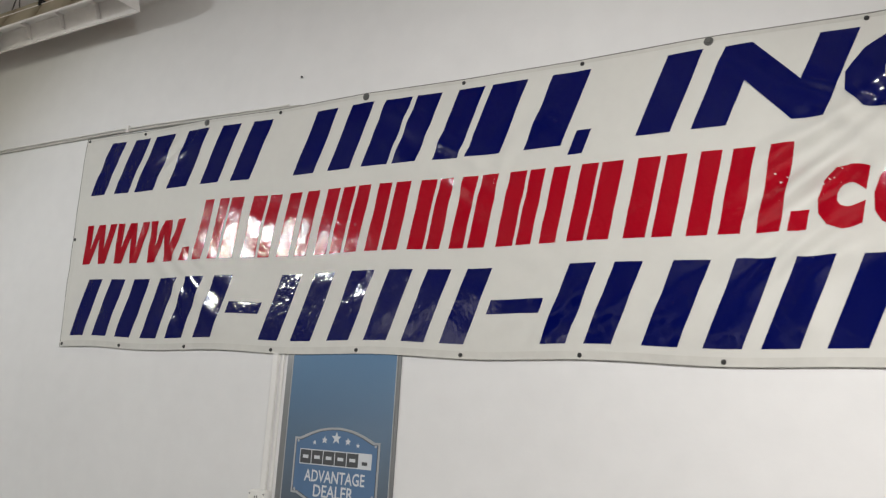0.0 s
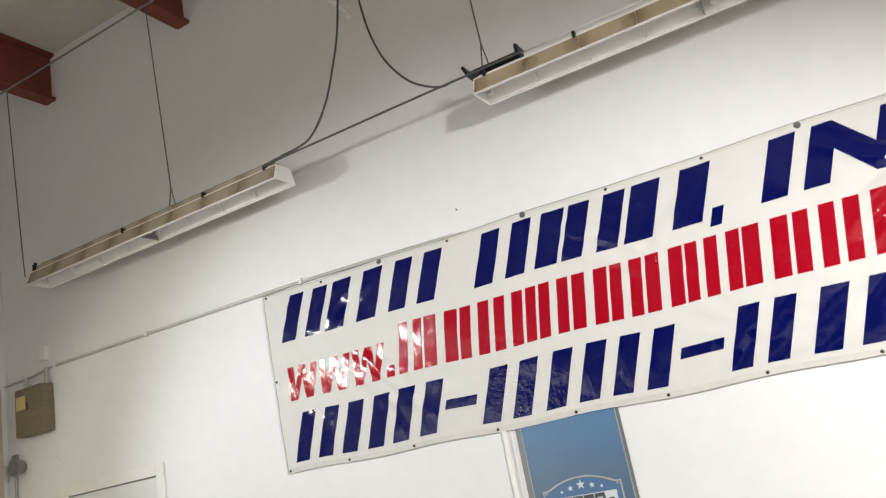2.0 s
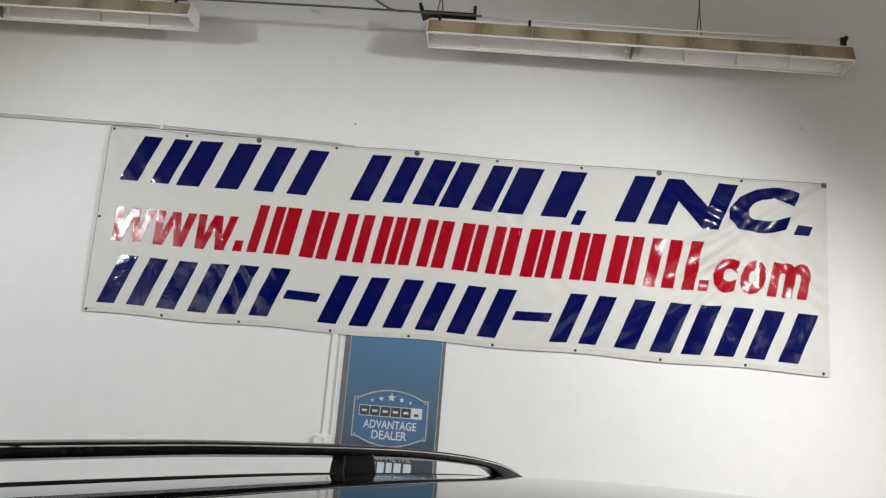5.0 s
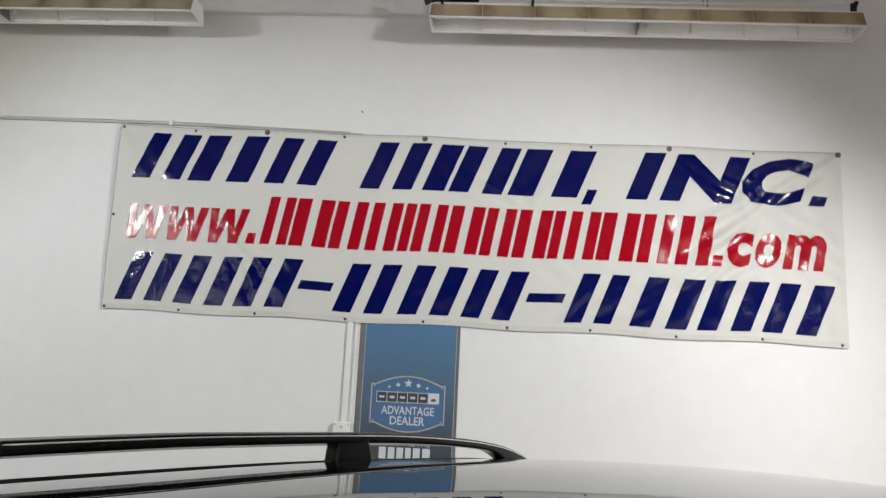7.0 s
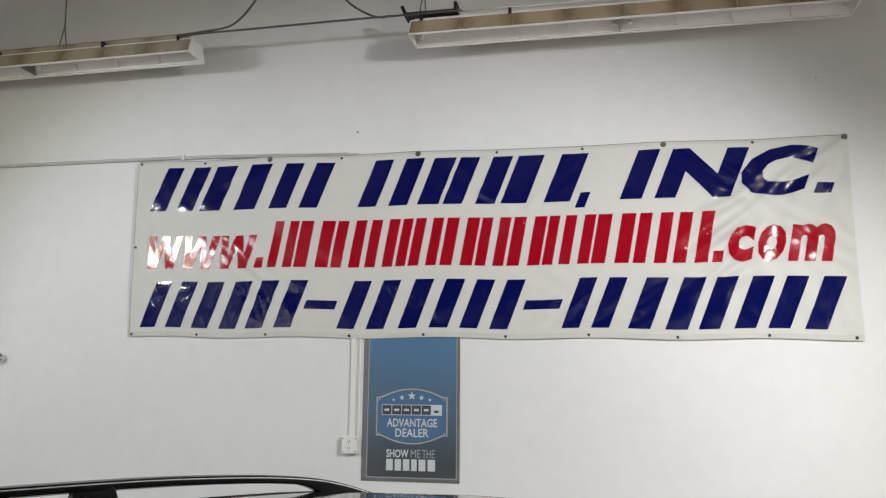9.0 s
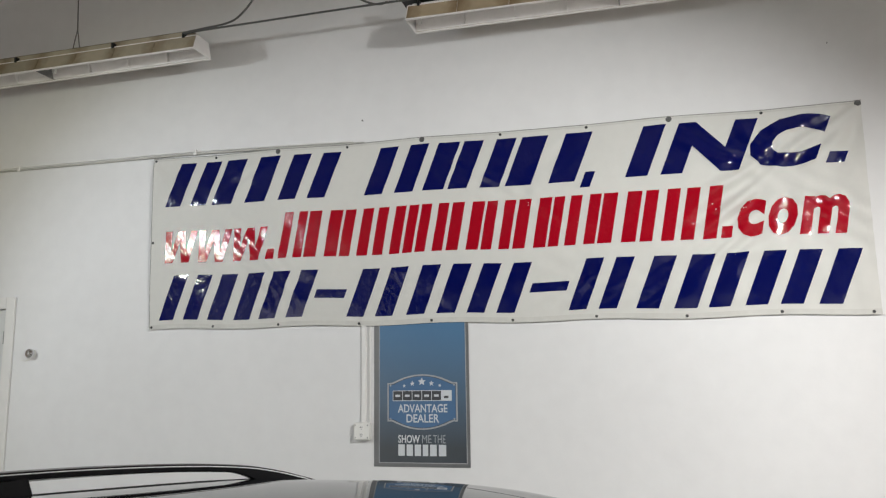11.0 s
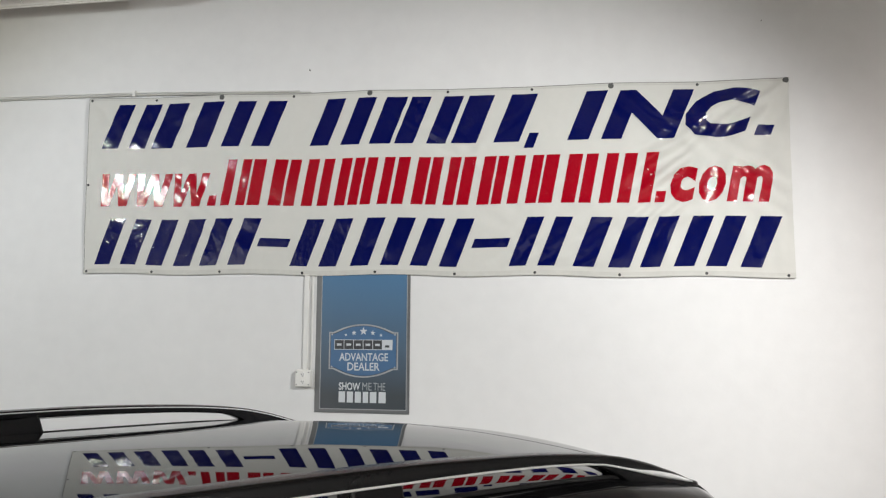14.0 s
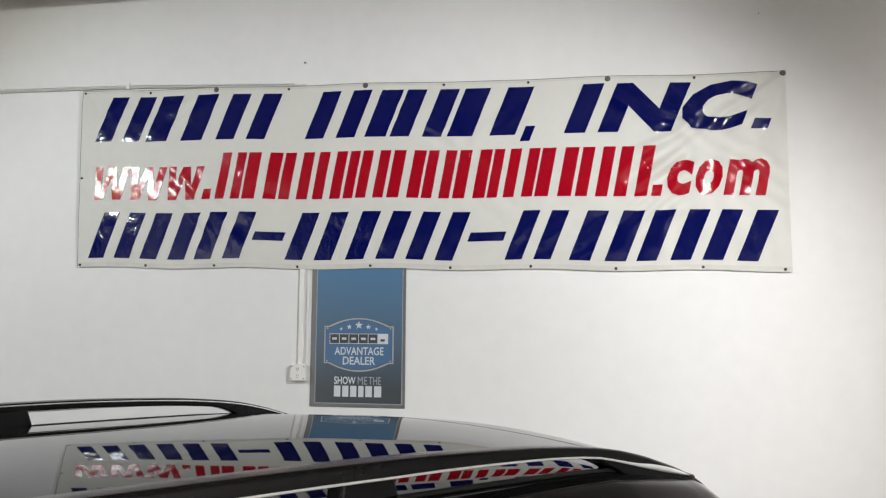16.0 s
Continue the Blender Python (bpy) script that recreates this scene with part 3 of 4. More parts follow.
def badge_outline(dx=0.0):
    """A shield-like badge: arched above and below, with straight sides."""
    pts = []
    w, zl, zh = 0.226 - dx, 0.272 + dx, 0.508 - dx
    for sign, z in ((-1, zl), (1, zh)):
        for i in range(17):
            a = -sign * (1 - 2 * i / 16) if sign > 0 else -1 + 2 * i / 16
            a = -1 + 2 * i / 16 if sign < 0 else 1 - 2 * i / 16
            arch = 0.0 if abs(a) > 0.86 else 0.050 * (1 - (a / 0.86) ** 2)
            pts.append((a * w, z + sign * arch))
    return pts


part("badge_rim", plate(badge_outline(), -0.0085, -0.0066), M_SILVER, poster, "silver badge rim")
part("badge_line", plate(badge_outline(0.009), -0.0091, -0.0086), M_PRINT_DARK, poster)
part("badge_field", plate(badge_outline(0.012), -0.0097, -0.0092), M_BADGE, poster, "blue badge field")
for x, z, r in ((-0.115, 0.489, 0.011), (-0.062, 0.502, 0.017), (0.0, 0.513, 0.027), (0.062, 0.502, 0.017), (0.115, 0.489, 0.011)):
    pts = [(x + (r if k % 2 == 0 else r * 0.42) * math.sin(math.pi * k / 5), z + (r if k % 2 == 0 else r * 0.42) * math.cos(math.pi * k / 5)) for k in range(10)]
    part("star", plate(pts, -0.0104, -0.0098), M_PRINT, poster)
part("tile_strip", box(-0.190, -0.0104, 0.396, 0.190, -0.0098, 0.460), M_PRINT, poster, "white strip")
for i in range(5):
    x = -0.186 + i * 0.0625
    t = part("tile", box(x, -0.0112, 0.400, x + 0.058, -0.0105, 0.456), M_PRINT_DARK, poster, "charcoal tile with a pale bar")
    part("bar", box(x + 0.014, -0.0119, 0.421, x + 0.044, -0.0113, 0.435), M_PRINT, t)
t = part("tile", box(0.1265, -0.0112, 0.400, 0.1845, -0.0105, 0.456), M_PRINT, poster, "white tile with a dark bar")
part("bar", box(0.142, -0.0119, 0.412, 0.170, -0.0113, 0.426), M_PRINT_DARK, t)


def letters(text, x, z, height, y, width, mat, bold=0.0):
    """Words on the poster, each letter a part of its own."""
    bm = lettering(text, x, z, height, y, width, bold)
    bm.verts.index_update()
    left = set(bm.verts)
    while left:
        todo, island = [left.pop()], set()
        while todo:
            v = todo.pop()
            island.add(v)
            for e in v.link_edges:
                w = e.other_vert(v)
                if w in left:
                    left.discard(w)
                    todo.append(w)
        one = bmesh.new()
        made = {v: one.verts.new(v.co) for v in sorted(island, key=lambda v: v.index)}
        for f in bm.faces:
            if f.verts[0] in island:
                one.faces.new([made[v] for v in f.verts])
        part("letter", one, mat, poster)
    bm.free()


letters("ADVANTAGE", 0.003, 0.326, 0.050, -0.0102, 0.318, M_PRINT, 0.014)
letters("DEALER", 0.004, 0.266, 0.050, -0.0102, 0.210, M_PRINT, 0.014)
letters("SHOW", -0.086, 0.143, 0.048, fy - 0.001, 0.140, M_PRINT, 0.020)
letters("ME", 0.028, 0.143, 0.048, fy - 0.001, 0.060, M_PRINT_GREY)
letters("THE", 0.108, 0.143, 0.048, fy - 0.001, 0.078, M_PRINT_GREY)
for x0, x1 in ((-0.156, -0.114), (-0.102, -0.062), (-0.050, -0.010), (0.002, 0.036), (0.048, 0.090), (0.104, 0.150)):
    part("bar", box(x0, fy - 0.0006, 0.066, x1, fy, 0.134), M_PRINT, poster)
for x in (-0.205, 0.205):
    for z in (0.288, 0.492):
        part("rivet", cyl((x, -0.0097, z), (x, -0.0104, z), 0.006, seg=10), M_SILVER, poster)

# ---- banner ----
TL, TR, BL, BR = Vector((0.0, 3.199)), Vector((4.578, 3.125)), Vector((0.015, 1.982)), Vector((4.56, 1.935))
TOP_HOLES = (0.004, 0.11, 0.214, 0.325, 0.4385, 0.551, 0.668, 0.774, 0.886, 0.997)
LOW_HOLES = (0.004, 0.11, 0.217, 0.3425, 0.449, 0.562, 0.672, 0.784, 0.895, 0.993)
SCREWED = (0.004, 0.214, 0.4385, 0.774, 0.997)


def banner_at(u, v):
    """The place of a point of the banner and the depth of its folds."""
    top, low = TL.lerp(TR, u), BL.lerp(BR, u)
    gap = min(abs(u - h) for h in SCREWED)
    top.y -= 0.10 * min(gap, 0.11) * 0.9
    low.y += 0.006 * math.sin(u * 30)
    p = low.lerp(top, v)
    x, z = p
    x += 0.022 * max(0.0, (u - 0.97) / 0.03) ** 2 * (1 - v) ** 2
    # slack cloth: broad billow, slanting folds under the screws, fine creases
    d = 0.012 * (1 - (2 * v - 1) ** 2) * (0.5 + 0.5 * math.sin(u * 9 + 0.6))
    for h, lean, amp in ((0.774, 1.5, 0.015), (0.997, -1.4, 0.032), (0.997, -0.7, 0.027), (0.004, 1.1, 0.010), (0.4385, 1.3, 0.009), (0.214, -1.2, 0.006), (0.668, -0.9, 0.007)):
        fall = 1 - v
        off = (u - h) * 4.57 - lean * fall * 1.2
        d += amp * math.exp(-((off / (0.10 + 0.35 * fall)) ** 2)) * math.sin(off * 31 + 5.0 * noise.noise(Vector((x * 2.3, z * 2.9, 9.2)))) * (0.55 + 0.9 * noise.noise(Vector((x * 3.1, z * 2.0, 5.5)))) * (1 - fall) ** 0.7
    d += 0.0075 * noise.noise(Vector((x * 1.7 + z * 1.2, z * 2.2, 1.3))) + 0.0040 * noise.noise(Vector((x * 6.0 + z * 5.0, z * 5.0 - x * 2, 4.1)))
    d += 0.0032 * max(0.0, u - 0.72) * 4 * math.sin(x * 38 + z * 9 + 4 * noise.noise(Vector((x * 2, z * 3, 2.2))))
    d += 0.0012 * noise.noise(Vector((x * 17, z * 17, 7.7)))
    edge = min(1.0, min(v, 1 - v) * 9 + 0.15)
    return Vector((x, -0.014 - 0.011 * v - max(-0.001 - 0.004 * v, d * edge), z))


def sheet(rows, lift, thick=0.0008):
    """A thin skin from rows of (u, v), lifted off the banner."""
    bm = bmesh.new()
    grid = [[bm.verts.new(banner_at(u, v) - Vector((0, lift, 0))) for u, v in row] for row in rows]
    back = [[bm.verts.new(banner_at(u, v) - Vector((0, lift - thick, 0))) for u, v in row] for row in rows]
    for g, flip in ((grid, False), (back, True)):
        for a, b in zip(g, g[1:]):
            for k in range(len(a) - 1):
                q = (a[k], a[k + 1], b[k + 1], b[k])
                bm.faces.new(q[::-1] if flip else q)
    rim = [(0, k) for k in range(len(grid[0]))] + [(r, -1) for r in range(1, len(grid))]
    rim += [(-1, k) for k in range(len(grid[0]) - 2, -1, -1)] + [(r, 0) for r in range(len(grid) - 2, 0, -1)]
    # the rim has corners of its own, so that the face stays flat up to its edge
    rim = [(bm.verts.new(grid[r][k].co), bm.verts.new(back[r][k].co)) for r, k in rim]
    for (a, b), (c, e) in zip(rim, rim[1:] + rim[:1]):
        bm.faces.new((a, b, e, c))
    return bm


banner = thing("banner", "white vinyl banner with glossy slanted blue and red print", "banner", at=(0, 0, 0))
part("cloth", sheet([[(i / 250, j / 72) for i in range(251)] for j in range(73)], 0.0, 0.0012), M_VINYL, banner, "white creased vinyl", True)
part("hem", sheet([[(i / 120, v) for i in range(121)] for v in (0.0, 0.012, 0.026)], 0.0012), M_FOLD, banner, "greyed folded hem", True)
part("hem", sheet([[(i / 120, v) for i in range(121)] for v in (0.986, 0.993, 1.0)], 0.0012), M_FOLD, banner, "greyed folded hem", True)
part("hem", sheet([[(u, j / 40) for u in (0.0, 0.003, 0.006)] for j in range(41)], 0.0007), M_VINYL, banner, "white folded hem", True)
part("hem", sheet([[(u, j / 40) for u in (0.994, 0.997, 1.0)] for j in range(41)], 0.0007), M_VINYL, banner, "white folded hem", True)


# thin dark grey line along the upper edge
part("dark_edge", tube([banner_at(i / 90, 1.0) - Vector((0, 0.001, 0)) for i in range(91)], 0.0022, seg=6, per=1), M_DARK_EDGE, banner, "thin dark grey line along the upper edge", True)
# grey tube that stands in for the shadow outlining the left edge
part("dark_edge", tube([banner_at(0.0, i / 30) - Vector((0, 0.001, 0)) for i in range(31)], 0.0018, seg=6, per=1), M_DARK_EDGE, banner, "thin grey line painting the shadow at the side edge", True)


def bar(x0, x1, v0, v1, lean, mat, strokes=1):
    """Slanted printed bars that fill a width: one, or two close together."""
    gap = 0.40 if strokes > 1 else 0.0
    trim = 0.02 * (x1 - x0) * (strokes > 1)
    x0, x1 = x0 + trim, x1 - trim
    step = (x1 - x0) / (strokes - gap)
    for k in range(strokes):
        a, b = x0 + k * step, x0 + (k + 1 - gap) * step
        nx, nz = max(2, int((b - a) / 0.02)), max(2, int((v1 - v0) / 0.012))
        rows = []
        for j in range(nz + 1):
            v = v0 + (v1 - v0) * j / nz
            rows.append([((a + (b - a) * i / nx + lean * (v - v0) * 1.21) / 4.57, v) for i in range(nx + 1)])
        part("printed_bar", sheet(rows, 0.0012, 0.0005), mat, banner, smooth=True)


def glyph(char, x0, x1, v0, v1, lean, mat, bold=0.045):
    """One slanted printed letter that fills a width, cut fine enough to follow the cloth."""
    if char == "w":
        bm = bmesh.new()
        half = [(0.0, 1.0), (0.215, 1.0), (0.265, 0.38), (0.395, 1.0), (0.5, 1.0), (0.5, 0.64), (0.365, 0.0), (0.125, 0.0)]
        for outline in (half, [(1 - x, z) for x, z in half[::-1]]):
            bm.faces.new([bm.verts.new((x, 0, z)) for x, z in outline])
        bmesh.ops.remove_doubles(bm, verts=bm.verts[:], dist=1e-5)
        bmesh.ops.triangulate(bm, faces=bm.faces[:])
    else:
        bm = lettering(char, 0.5, 0.0, 1.0, 0.0, 1.0, bold)
    rows, columns = math.ceil((v1 - v0) * 1.21 / 0.013), math.ceil((x1 - x0) / 0.013)
    for k in range(1, rows):
        bmesh.ops.bisect_plane(bm, geom=bm.verts[:] + bm.edges[:] + bm.faces[:], plane_co=(0, 0, k / rows), plane_no=(0, 0, 1))
    for k in range(1, columns):
        bmesh.ops.bisect_plane(bm, geom=bm.verts[:] + bm.edges[:] + bm.faces[:], plane_co=(k / columns, 0, 0), plane_no=(1, 0, 0))
    facing = []
    for w in bm.verts:
        v = v0 + (v1 - v0) * w.co.z
        u = (x0 + (x1 - x0) * w.co.x + lean * (v - v0) * 1.21) / 4.57
        across, up = banner_at(u + 0.004, v) - banner_at(u - 0.004, v), banner_at(u, v + 0.015) - banner_at(u, v - 0.015)
        facing.append(across.cross(up).normalized())
        w.co = banner_at(u, v) - Vector((0, 0.0020, 0))
    ob = part("letter", bm, mat, banner, smooth=True)
    if ob.data.polygons[0].normal.y > 0:
        ob.data.flip_normals()
    ob.data.normals_split_custom_set_from_vertices([facing[k] for k in range(len(ob.data.vertices))])


BLUE_ROW, RED_ROW, SMALL_ROW = (0.706, 0.962, 0.39, M_BLUE), (0.376, 0.632, 0.18, M_RED), (0.376, 0.560, 0.18, M_RED)
for x0, x1 in ((0.101, 0.437), (0.470, 0.890), (0.973, 1.330), (1.594, 1.941), (2.160, 2.510), (2.530, 2.980)):
    bar(x0, x1, *BLUE_ROW, 2)
bar(1.999, 2.140, *BLUE_ROW)
for char, x0, x1 in (("I", 3.27, 3.40), ("N", 3.475, 3.91), ("C", 3.92, 4.305)):
    glyph(char, x0, x1, *BLUE_ROW, bold=0.06)
bar(3.000, 3.060, 0.671, 0.751, 0.39, M_BLUE)
bar(4.367, 4.464, 0.712, 0.764, 0.39, M_BLUE)
for x0, x1 in ((0.082, 0.338), (0.350, 0.608), (0.622, 0.874)):
    glyph("w", x0, x1, *SMALL_ROW)
for x0, x1 in ((0.983, 1.158), (1.165, 1.410), (1.419, 1.625), (1.651, 1.845), (1.940, 2.130), (2.145, 2.362), (2.370, 2.559), (2.571, 2.784),
               (2.890, 3.080), (3.085, 3.318), (3.332, 3.535), (3.563, 3.770)):
    bar(x0, x1, *RED_ROW, 2)
for x0, x1 in ((1.861, 1.926), (2.794, 2.858)):
    bar(x0, x1, *RED_ROW)
for x0, x1 in ((0.896, 0.951), (3.790, 3.848)):
    bar(x0, x1, 0.376, 0.434, 0.18, M_RED)
for char, x0, x1 in (("c", 3.866, 4.010), ("o", 4.030, 4.184), ("m", 4.207, 4.447)):
    glyph(char, x0, x1, *SMALL_ROW)
for x0, x1 in ((0.070, 0.387), (0.449, 0.784), (0.838, 1.171), (1.470, 1.797), (1.877, 2.210), (2.272, 2.586), (2.902, 3.196), (3.293, 3.648), (3.695, 4.025), (4.078, 4.407)):
    bar(x0, x1, 0.049, 0.304, 0.38, M_BLUE, 2)
for x0, x1 in ((1.25, 1.461), (2.675, 2.899)):
    bar(x0, x1, 0.149, 0.196, 0.38, M_BLUE)


def grommet(u, v, big):
    p = banner_at(u, v)
    r = 0.018 if big else 0.009
    bm = cyl(p - Vector((0, 0.0015, 0)), p - Vector((0, 0.005, 0)), r, r * 0.85, seg=14)
    g = part("grommet", bm, M_WIRE if big else M_DARK, banner, "dull steel eyelet" if big else "small dark eyelet")
    part("screw", cyl(p - Vector((0, 0.005, 0)), p - Vector((0, 0.008, 0)), r * 0.5, r * 0.4, seg=10), M_WIRE if big else M_DARK, g)


for u in TOP_HOLES:
    grommet(min(max(u, 0.004), 0.996), 0.986, u in SCREWED and u > 0.1)
for u in LOW_HOLES:
    grommet(u, 0.013, False)
grommet(0.003, 0.5, False)

# ---- black estate car beside the camera ----
car = thing("car", "glossy black estate car with black roof rails", "car", at=(3.082, -3.144, -0.0395), turn=(0, 0, 56.25))


def slopes(table, col):
    """Tangents that never overshoot the table."""
    d = [(q[col] - p[col]) / (q[0] - p[0]) for p, q in zip(table, table[1:])]
    return [d[0]] + [2 * a * b / (a + b) if a * b > 0 else 0.0 for a, b in zip(d, d[1:])] + [d[-1]]


@functools.lru_cache(maxsize=None)
def shape(s):
    """Roof height, roof half width, belt height and belt half width at a place along the car."""
    out = [0.0] * 4
    reach = 0.09 if s < 0.02 else 0.03
    for step in range(-4, 5):
        at = min(max(s + step * reach / 4, SHAPE[0][0]), SHAPE[-1][0])
        i = max(k for k in range(len(SHAPE) - 1) if SHAPE[k][0] <= at)
        h = SHAPE[i + 1][0] - SHAPE[i][0]
        t = (at - SHAPE[i][0]) / h
        for c in range(4):
            p, q, m, n = SHAPE[i][c + 1], SHAPE[i + 1][c + 1], TANGENT[c][i] * h, TANGENT[c][i + 1] * h
            out[c] += (p * (2 * t**3 - 3 * t * t + 1) + q * (3 * t * t - 2 * t**3) + m * (t**3 - 2 * t * t + t) + n * (t**3 - t * t)) / 9
    return out


# along the car, tail to the front of the list's end: roof height, roof half width, belt height, belt half width
SHAPE = [(-4.75, 0.62, 0.5, 0.56, 0.62),
         (-4.65, 0.76, 0.62, 0.64, 0.8),
         (-4.2, 0.9, 0.7, 0.78, 0.88),
         (-3.65, 0.985, 0.72, 0.88, 0.91),
         (-3.45, 1.02, 0.72, 0.92, 0.915),
         (-3.0, 1.22, 0.63, 0.94, 0.92),
         (-2.5, 1.395, 0.49, 0.95, 0.92),
         (-2.2, 1.43, 0.471, 0.955, 0.92),
         (-1.6, 1.456, 0.471, 0.96, 0.92),
         (-0.9, 1.466, 0.514, 0.965, 0.92),
         (-0.5, 1.459, 0.553, 0.97, 0.915),
         (-0.2, 1.449, 0.582, 0.975, 0.91),
         (0.0, 1.434, 0.595, 0.975, 0.91),
         (0.07, 1.427, 0.578, 0.98, 0.905),
         (0.12, 1.416, 0.56, 0.98, 0.9),
         (0.18, 1.388, 0.545, 0.985, 0.89),
         (0.3, 1.28, 0.55, 0.98, 0.87),
         (0.45, 1.09, 0.59, 0.95, 0.85),
         (0.55, 0.95, 0.62, 0.88, 0.83),
         (0.66, 0.86, 0.6, 0.7, 0.78),
         (0.72, 0.62, 0.55, 0.56, 0.72)]
TANGENT = [slopes(SHAPE, c) for c in range(1, 5)]
ROOF_T = (0.0, 0.1, 0.2, 0.3, 0.4, 0.5, 0.6, 0.7, 0.77, 0.84, 0.9, 0.95, 1.0)


def section(s):
    """Half a cross-section, from the middle of the roof round to the middle of the floor."""
    zr, a, zb, wb = shape(round(s, 4))
    low = min(0.24, zb - 0.2)
    c = 1.0 + 0.6 * min(1.0, max(0.0, (s + 0.25) / 0.22)) + 1.2 * min(1.0, max(0.0, s / 0.12))
    roof = [(a * t, zr - c * (0.0275 * t * t + 0.0145 * max(0.0, (t - 0.8) / 0.2) ** 2.5)) for t in ROOF_T]
    ze = roof[-1][1]
    g = (a + 0.035, ze - min(0.053, (ze - zb) * 0.5))
    return roof + [(a + 0.022, ze - min(0.026, (ze - zb) * 0.25)), g, ((g[0] + wb) / 2 + 0.02, (g[1] + zb) / 2), (wb - 0.012, zb + 0.02),
                   (wb, zb - 0.03), (wb + 0.012, (zb + low) / 2), (wb - 0.01, low + 0.12), (wb - 0.07, low), (0.0, low)]


STEPS = [-4.75 + i * 0.05 for i in range(90)] + [-0.25 + i * 0.02 for i in range(28)] + [0.32 + i * 0.05 for i in range(9)]
bm = bmesh.new()
rings = []
for s in STEPS:
    half = section(s)
    rings.append([bm.verts.new((s, y, z)) for y, z in half] + [bm.verts.new((s, -y, z)) for y, z in half[-2:0:-1]])
for a, b in zip(rings, rings[1:]):
    for k in range(len(a)):
        bm.faces.new((a[k], a[(k + 1) % len(a)], b[(k + 1) % len(a)], b[k]))
bm.faces.new(rings[0])
bm.faces.new(rings[-1][::-1])
body = part("body", bm, M_PAINT, car, "glossy black paintwork", True)


def side_glass(s0, s1, k0, k1, side):
    bm = bmesh.new()
    n = 12
    rows = []
    for i in range(n + 1):
        s = s0 + (s1 - s0) * i / n
        sec = section(s)
        (y0, z0), (y1, z1) = sec[14], sec[16]
        row = []
        for k in (k0, (k0 + k1) / 2, k1):
            y, z = y0 + (y1 - y0) * k + 0.02 * 4 * k * (1 - k), z0 + (z1 - z0) * k
            row.append((s, side * (y + 0.004), z))
        rows.append(row)
    skin(bm, rows, (0, -side * 0.005, 0))
    return bm


def skin(bm, rows, back):
    f = [[bm.verts.new(p) for p in r] for r in rows]
    g = [[bm.verts.new(Vector(p) + Vector(back)) for p in r] for r in rows]
    for h in (f, g):
        for a, b in zip(h, h[1:]):
            for k in range(len(a) - 1):
                bm.faces.new((a[k], a[k + 1], b[k + 1], b[k]))
    for r, q in ((f[0], g[0]), (f[-1], g[-1])):
        for k in range(len(r) - 1):
            bm.faces.new((r[k], r[k + 1], q[k + 1], q[k]))
    for k in (0, -1):
        for i in range(len(f) - 1):
            bm.faces.new((f[i][k], f[i + 1][k], g[i + 1][k], g[i][k]))


for side in (-1, 1):
    for s0, s1 in ((-2.75, -1.75), (-1.67, -0.75), (-0.66, 0.08)):
        part("side_window", side_glass(s0, s1, 0.10, 0.92, side), M_GLASS, car, "dark tinted glass", True)
def roof_z(s, y):
    sec = section(s)
    y = abs(y)
    for (y0, z0), (y1, z1) in zip(sec, sec[1:]):
        if y <= y1:
            return z0 + (z1 - z0) * (y - y0) / max(1e-6, y1 - y0)
    return sec[13][1]


bm = bmesh.new()
skin(bm, [[(s + 0.004, y * shape(round(s, 4))[1] * 0.92, roof_z(s, y * shape(round(s, 4))[1] * 0.92) + 0.003) for y in (-1, -0.75, -0.5, -0.25, 0, 0.25, 0.5, 0.75, 1)] for s in (0.20, 0.26, 0.32, 0.38, 0.43)], (-0.004, 0, -0.004))
part("rear_window", bm, M_GLASS, car, "dark tinted glass", True)
bm = bmesh.new()
skin(bm, [[(s, y * shape(round(s, 4))[1] * 0.94, roof_z(s, y * shape(round(s, 4))[1] * 0.94) + 0.004) for y in (-1, -0.75, -0.5, -0.25, 0, 0.25, 0.5, 0.75, 1)] for s in (-3.40, -3.2, -3.0, -2.8, -2.58)], (0, 0, -0.004))
part("windscreen", bm, M_GLASS, car, "dark tinted glass", True)


def ry(s):
    """How far the rail stands from the middle of the roof."""
    return 0.5225 + 0.0875 * (max(s, -1.35) + 0.22)


# roof rail, side view: along the car, height of its crest
BAR = [(0.015, 1.390), (-0.015, 1.3985), (-0.05, 1.411), (-0.10, 1.426), (-0.15, 1.440), (-0.23, 1.457), (-0.34, 1.470), (-0.45, 1.478), (-0.60, 1.485), (-0.75, 1.488), (-0.95, 1.489), (-1.15, 1.488), (-1.5, 1.479), (-1.9, 1.462), (-2.1, 1.446), (-2.25, 1.418), (-2.32, 1.385)]


def crest(s):
    pts = curve_points([(a, 0, b) for a, b in reversed(BAR)], 6)
    for p, q in zip(pts, pts[1:]):
        if s <= q.x:
            return p.z + (q.z - p.z) * min(1.0, max(0.0, (s - p.x) / (q.x - p.x)))
    return pts[-1].z


def outer(s):
    """How much further the bar's outer face stands out towards the front."""
    return 0.008 * max(0.0, min(1.0, (-0.30 - s) / 0.35))


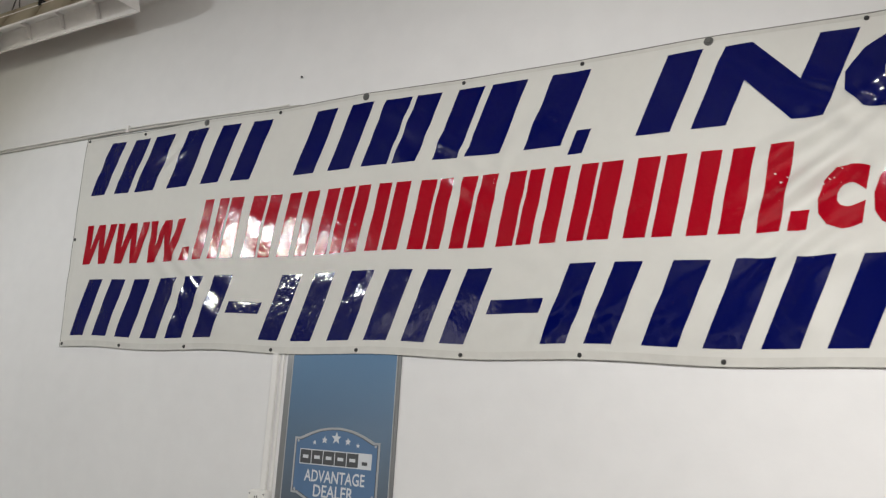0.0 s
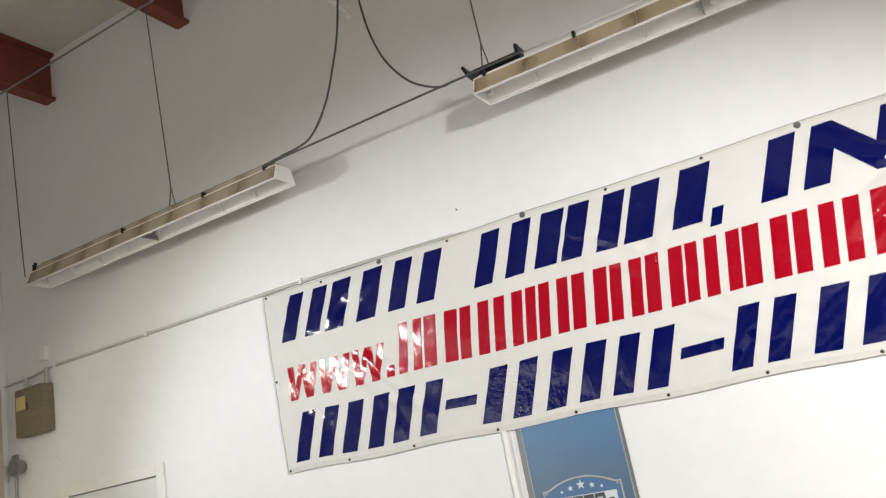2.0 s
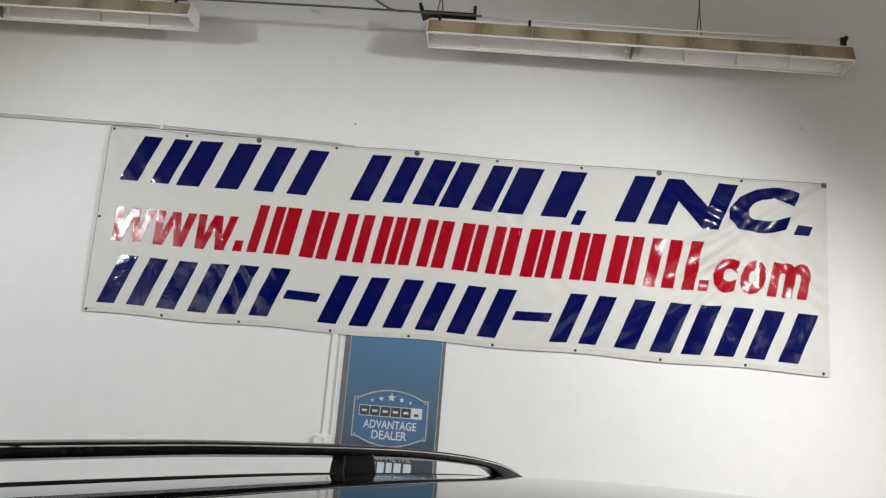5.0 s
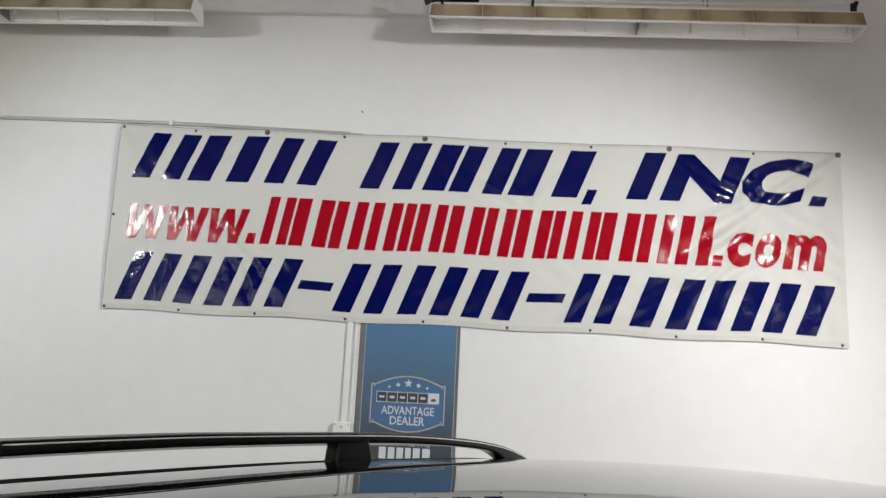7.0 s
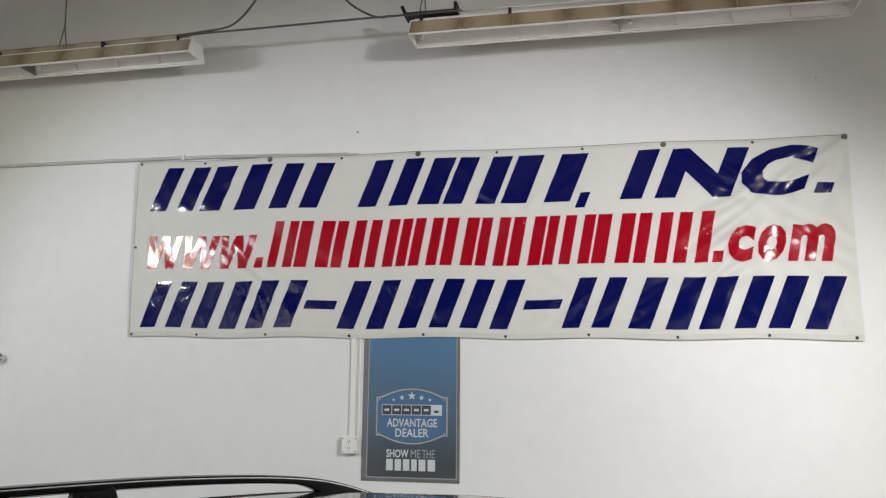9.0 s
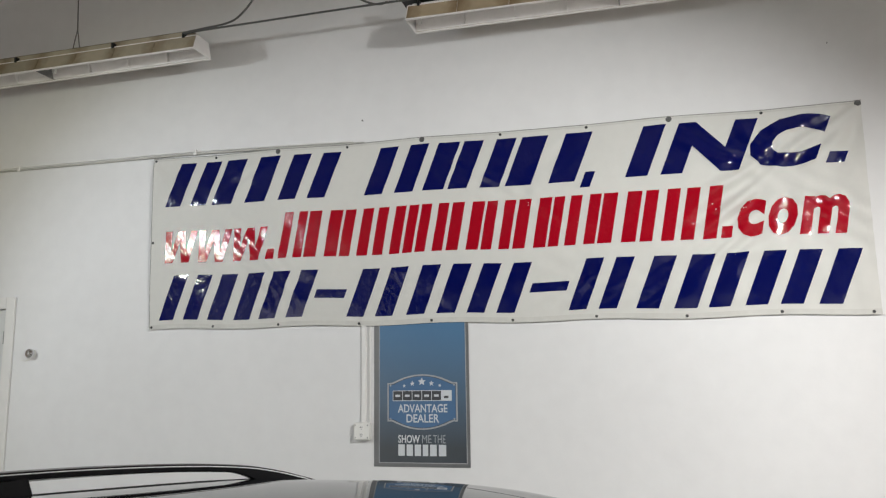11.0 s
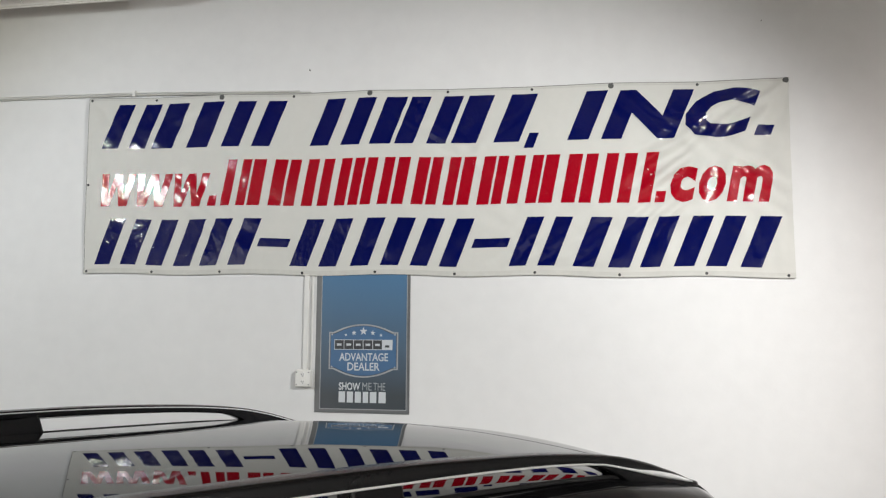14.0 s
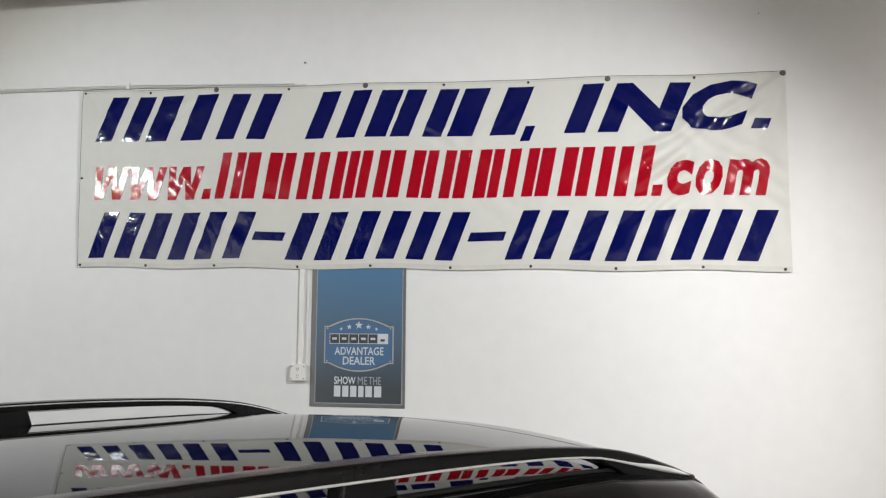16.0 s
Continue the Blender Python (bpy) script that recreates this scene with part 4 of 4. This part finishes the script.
def rail_bar(side):
    """The bar and its two feet in one sweep: a rounded slat that fills down to the roof at both ends."""
    bm = bmesh.new()
    rings = []
    n = 150
    for i in range(n + 1):
        s = 0.015 - 0.0069 * i if i <= 50 else -0.33 - 1.99 * (i - 50) / (n - 50)
        top, roof = crest(s), roof_z(s, ry(s)) - 0.008
        k = max(0.0, min(1.0, (s + 0.298) / 0.104)) if s > -1 else max(0.0, min(1.0, (-2.03 - s) / 0.08))
        low = min(top - 0.003, (top - 0.0165) * (1 - k**1.9) + roof * k**1.9)
        tip = max(0.0, min(1.0, (0.02 - s) / 0.20)) if s > -1 else max(0.0, min(1.0, (s + 2.33) / 0.15))
        w = 0.005 + 0.012 * tip**0.6
        h = top - low
        b = min(0.006, h * 0.45, w * 0.6)
        ring = []
        for cx, cz, a0 in ((w - b, top - b, 0), (-w + b, top - b, 90), (-w + b, low + b * 0.7, 180), (w - b, low + b * 0.7, 270)):
            r = b if a0 < 180 else b * 0.7
            out = outer(s) if cx * side > 0 else 0.0
            drop = 0.75 * out if a0 >= 180 else 0.0
            for a in (a0, a0 + 22.5, a0 + 45, a0 + 67.5, a0 + 90):
                ring.append(bm.verts.new((s, side * (ry(s) + out) + cx + r * math.cos(radians(a)) + (b - r) * (1 if cx > 0 else -1), cz - drop + r * math.sin(radians(a)))))
        rings.append(ring)
    for a, b in zip(rings, rings[1:]):
        for k in range(len(a)):
            bm.faces.new((a[k], a[(k + 1) % len(a)], b[(k + 1) % len(a)], b[k]))
    bm.faces.new(rings[0])
    bm.faces.new(rings[-1][::-1])
    return bm


def bead_at(s, side):
    """The bright bead along the bar's lower outer edge, dropping onto the face of the foot."""
    k = max(0.0, min(1.0, (s + 0.26) / 0.10))
    top = crest(s)
    tip = max(0.0, min(1.0, (0.02 - s) / 0.20))
    drop = (0.0140 + 0.75 * outer(s)) * (1 - k) + 0.60 * max(0.004, top - roof_z(s, ry(s))) * k
    return (s, side * (ry(s) + outer(s) + 0.0045 + 0.012 * tip**0.6), top - drop)


def roof_line(s, y):
    return (s, y, roof_z(s, y) + 0.0002)


part("tailgate_seam", tube([roof_line(-0.03 + 0.03 * (abs(k) / 12) ** 4, k / 12 * 0.53) for k in range(-12, 13)], 0.00025, seg=6, per=3), M_DARK, car, "dark gap above the tailgate", True)
for side in (-1, 1):
    part("roof_seam", tube([roof_line(-0.02 + 0.02 * k, side * (0.535 + 0.004 * k)) for k in range(5)], [0.001, 0.002, 0.002, 0.002, 0.001], seg=6, per=3), M_DARK, car, "dark gap behind the rail", True)
for side in (-1, 1):
    rail = thing("roof_rail", "", "")
    rail.parent = car
    tagged(rail, "black roof rail on short posts with a bright bead")
    bar_part = part("top_bar", rail_bar(side), M_RAIL, rail, smooth=True)
    line = [-0.05 - i * 0.03 for i in range(10)] + [-0.36 - i * 0.08 for i in range(22)]
    # the bead widens at the rear foot to paint a highlight there
    flare = [-0.004, -0.02, -0.05, -0.08, -0.11, -0.135, -0.155, -0.175, -0.20, -0.23] + [-0.26 - i * 0.04 for i in range(46)]
    wide = [0.0008, 0.0022, 0.0040, 0.0050, 0.0050, 0.0044, 0.0034, 0.0026, 0.0021, 0.0018] + [0.0017] * 46
    part("bead", tube([bead_at(s, side) for s in flare], wide, seg=8, per=1), M_TRIM_GLINT, bar_part, "bright bead, widened into a painted highlight on the rear foot", True)
    # pale thread that paints the glint on the bar's inner upper edge
    part("edge_glint", tube([(s, side * (ry(s) - 0.0166 + 0.008 * max(0.0, s + 0.15)), crest(s) - 0.0042) for s in line], [0.0004] + [0.0011] * 40, seg=6, per=2), M_TRIM_GLINT, bar_part, "thin painted highlight along the inner edge", True)
    part("gasket", tube([(s, side * (ry(s) + 0.004), roof_z(s, ry(s)) + 0.001) for s in [-0.03 - i * 0.1 for i in range(23)]], 0.0032, seg=8, per=1, wide=2.0), M_RUBBER, rail, "black rubber gasket", True)
    for s in (-0.764 if side > 0 else -0.693, -1.82):
        base, top = roof_z(s, ry(s)), crest(s) - 0.004
        bm = bmesh.new()
        a = [bm.verts.new((s + ds, side * ry(s) + dy, base)) for ds, dy in ((-0.030, -0.015), (0.060, -0.015), (0.060, 0.015), (-0.030, 0.015))]
        b = [bm.verts.new((s + ds, side * ry(s) + dy, top)) for ds, dy in ((-0.024, -0.013), (0.046, -0.013), (0.046, 0.013), (-0.024, 0.013))]
        bm.faces.new(a)
        bm.faces.new(b[::-1])
        for k in range(4):
            bm.faces.new((a[k], a[(k + 1) % 4], b[(k + 1) % 4], b[k]))
        bmesh.ops.bevel(bm, geom=bm.edges[:], offset=0.004, segments=2, affect="EDGES", profile=0.5)
        part("post", bm, M_RAIL, rail)
for s in (-3.85, -0.55):
    for side in (-1, 1):
        w = thing("wheel", "", "")
        w.parent = car
        w.matrix_local = pose(s, side * 0.80, 0.3745)
        tagged(w, "black tyre on an alloy rim")
        bm = cyl((0, -0.11, 0), (0, 0.11, 0), 0.335, seg=32)
        bmesh.ops.bevel(bm, geom=[e for e in bm.edges if abs(e.verts[0].co.y - e.verts[1].co.y) < 1e-4], offset=0.03, segments=3, affect="EDGES", profile=0.5)
        part("tyre", bm, M_RUBBER, w, smooth=True)
        part("rim", cyl((0, side * 0.112, 0), (0, side * 0.122, 0), 0.215, 0.19, seg=24), M_ALLOY, w)
for side in (-1, 1):
    part("tail_light", box(0.48, side * 0.70 - 0.07, 0.74, 0.70, side * 0.70 + 0.07, 1.0, 0.03), M_LENS, car, "red tail light")
    part("headlight", box(-4.68, side * 0.62 - 0.14, 0.66, -4.45, side * 0.62 + 0.14, 0.76, 0.03), M_CLEAR, car, "clear headlight")
    part("door_mirror", box(-2.95, side * 1.0 - 0.09, 0.98, -2.82, side * 1.0 + 0.09, 1.10, 0.03), M_PAINT, car)
    for s in (-1.85, -0.9):
        part("door_handle", box(s - 0.1, side * 0.926 - 0.012, 0.86, s + 0.1, side * 0.926 + 0.012, 0.89, 0.008), M_PAINT, car)
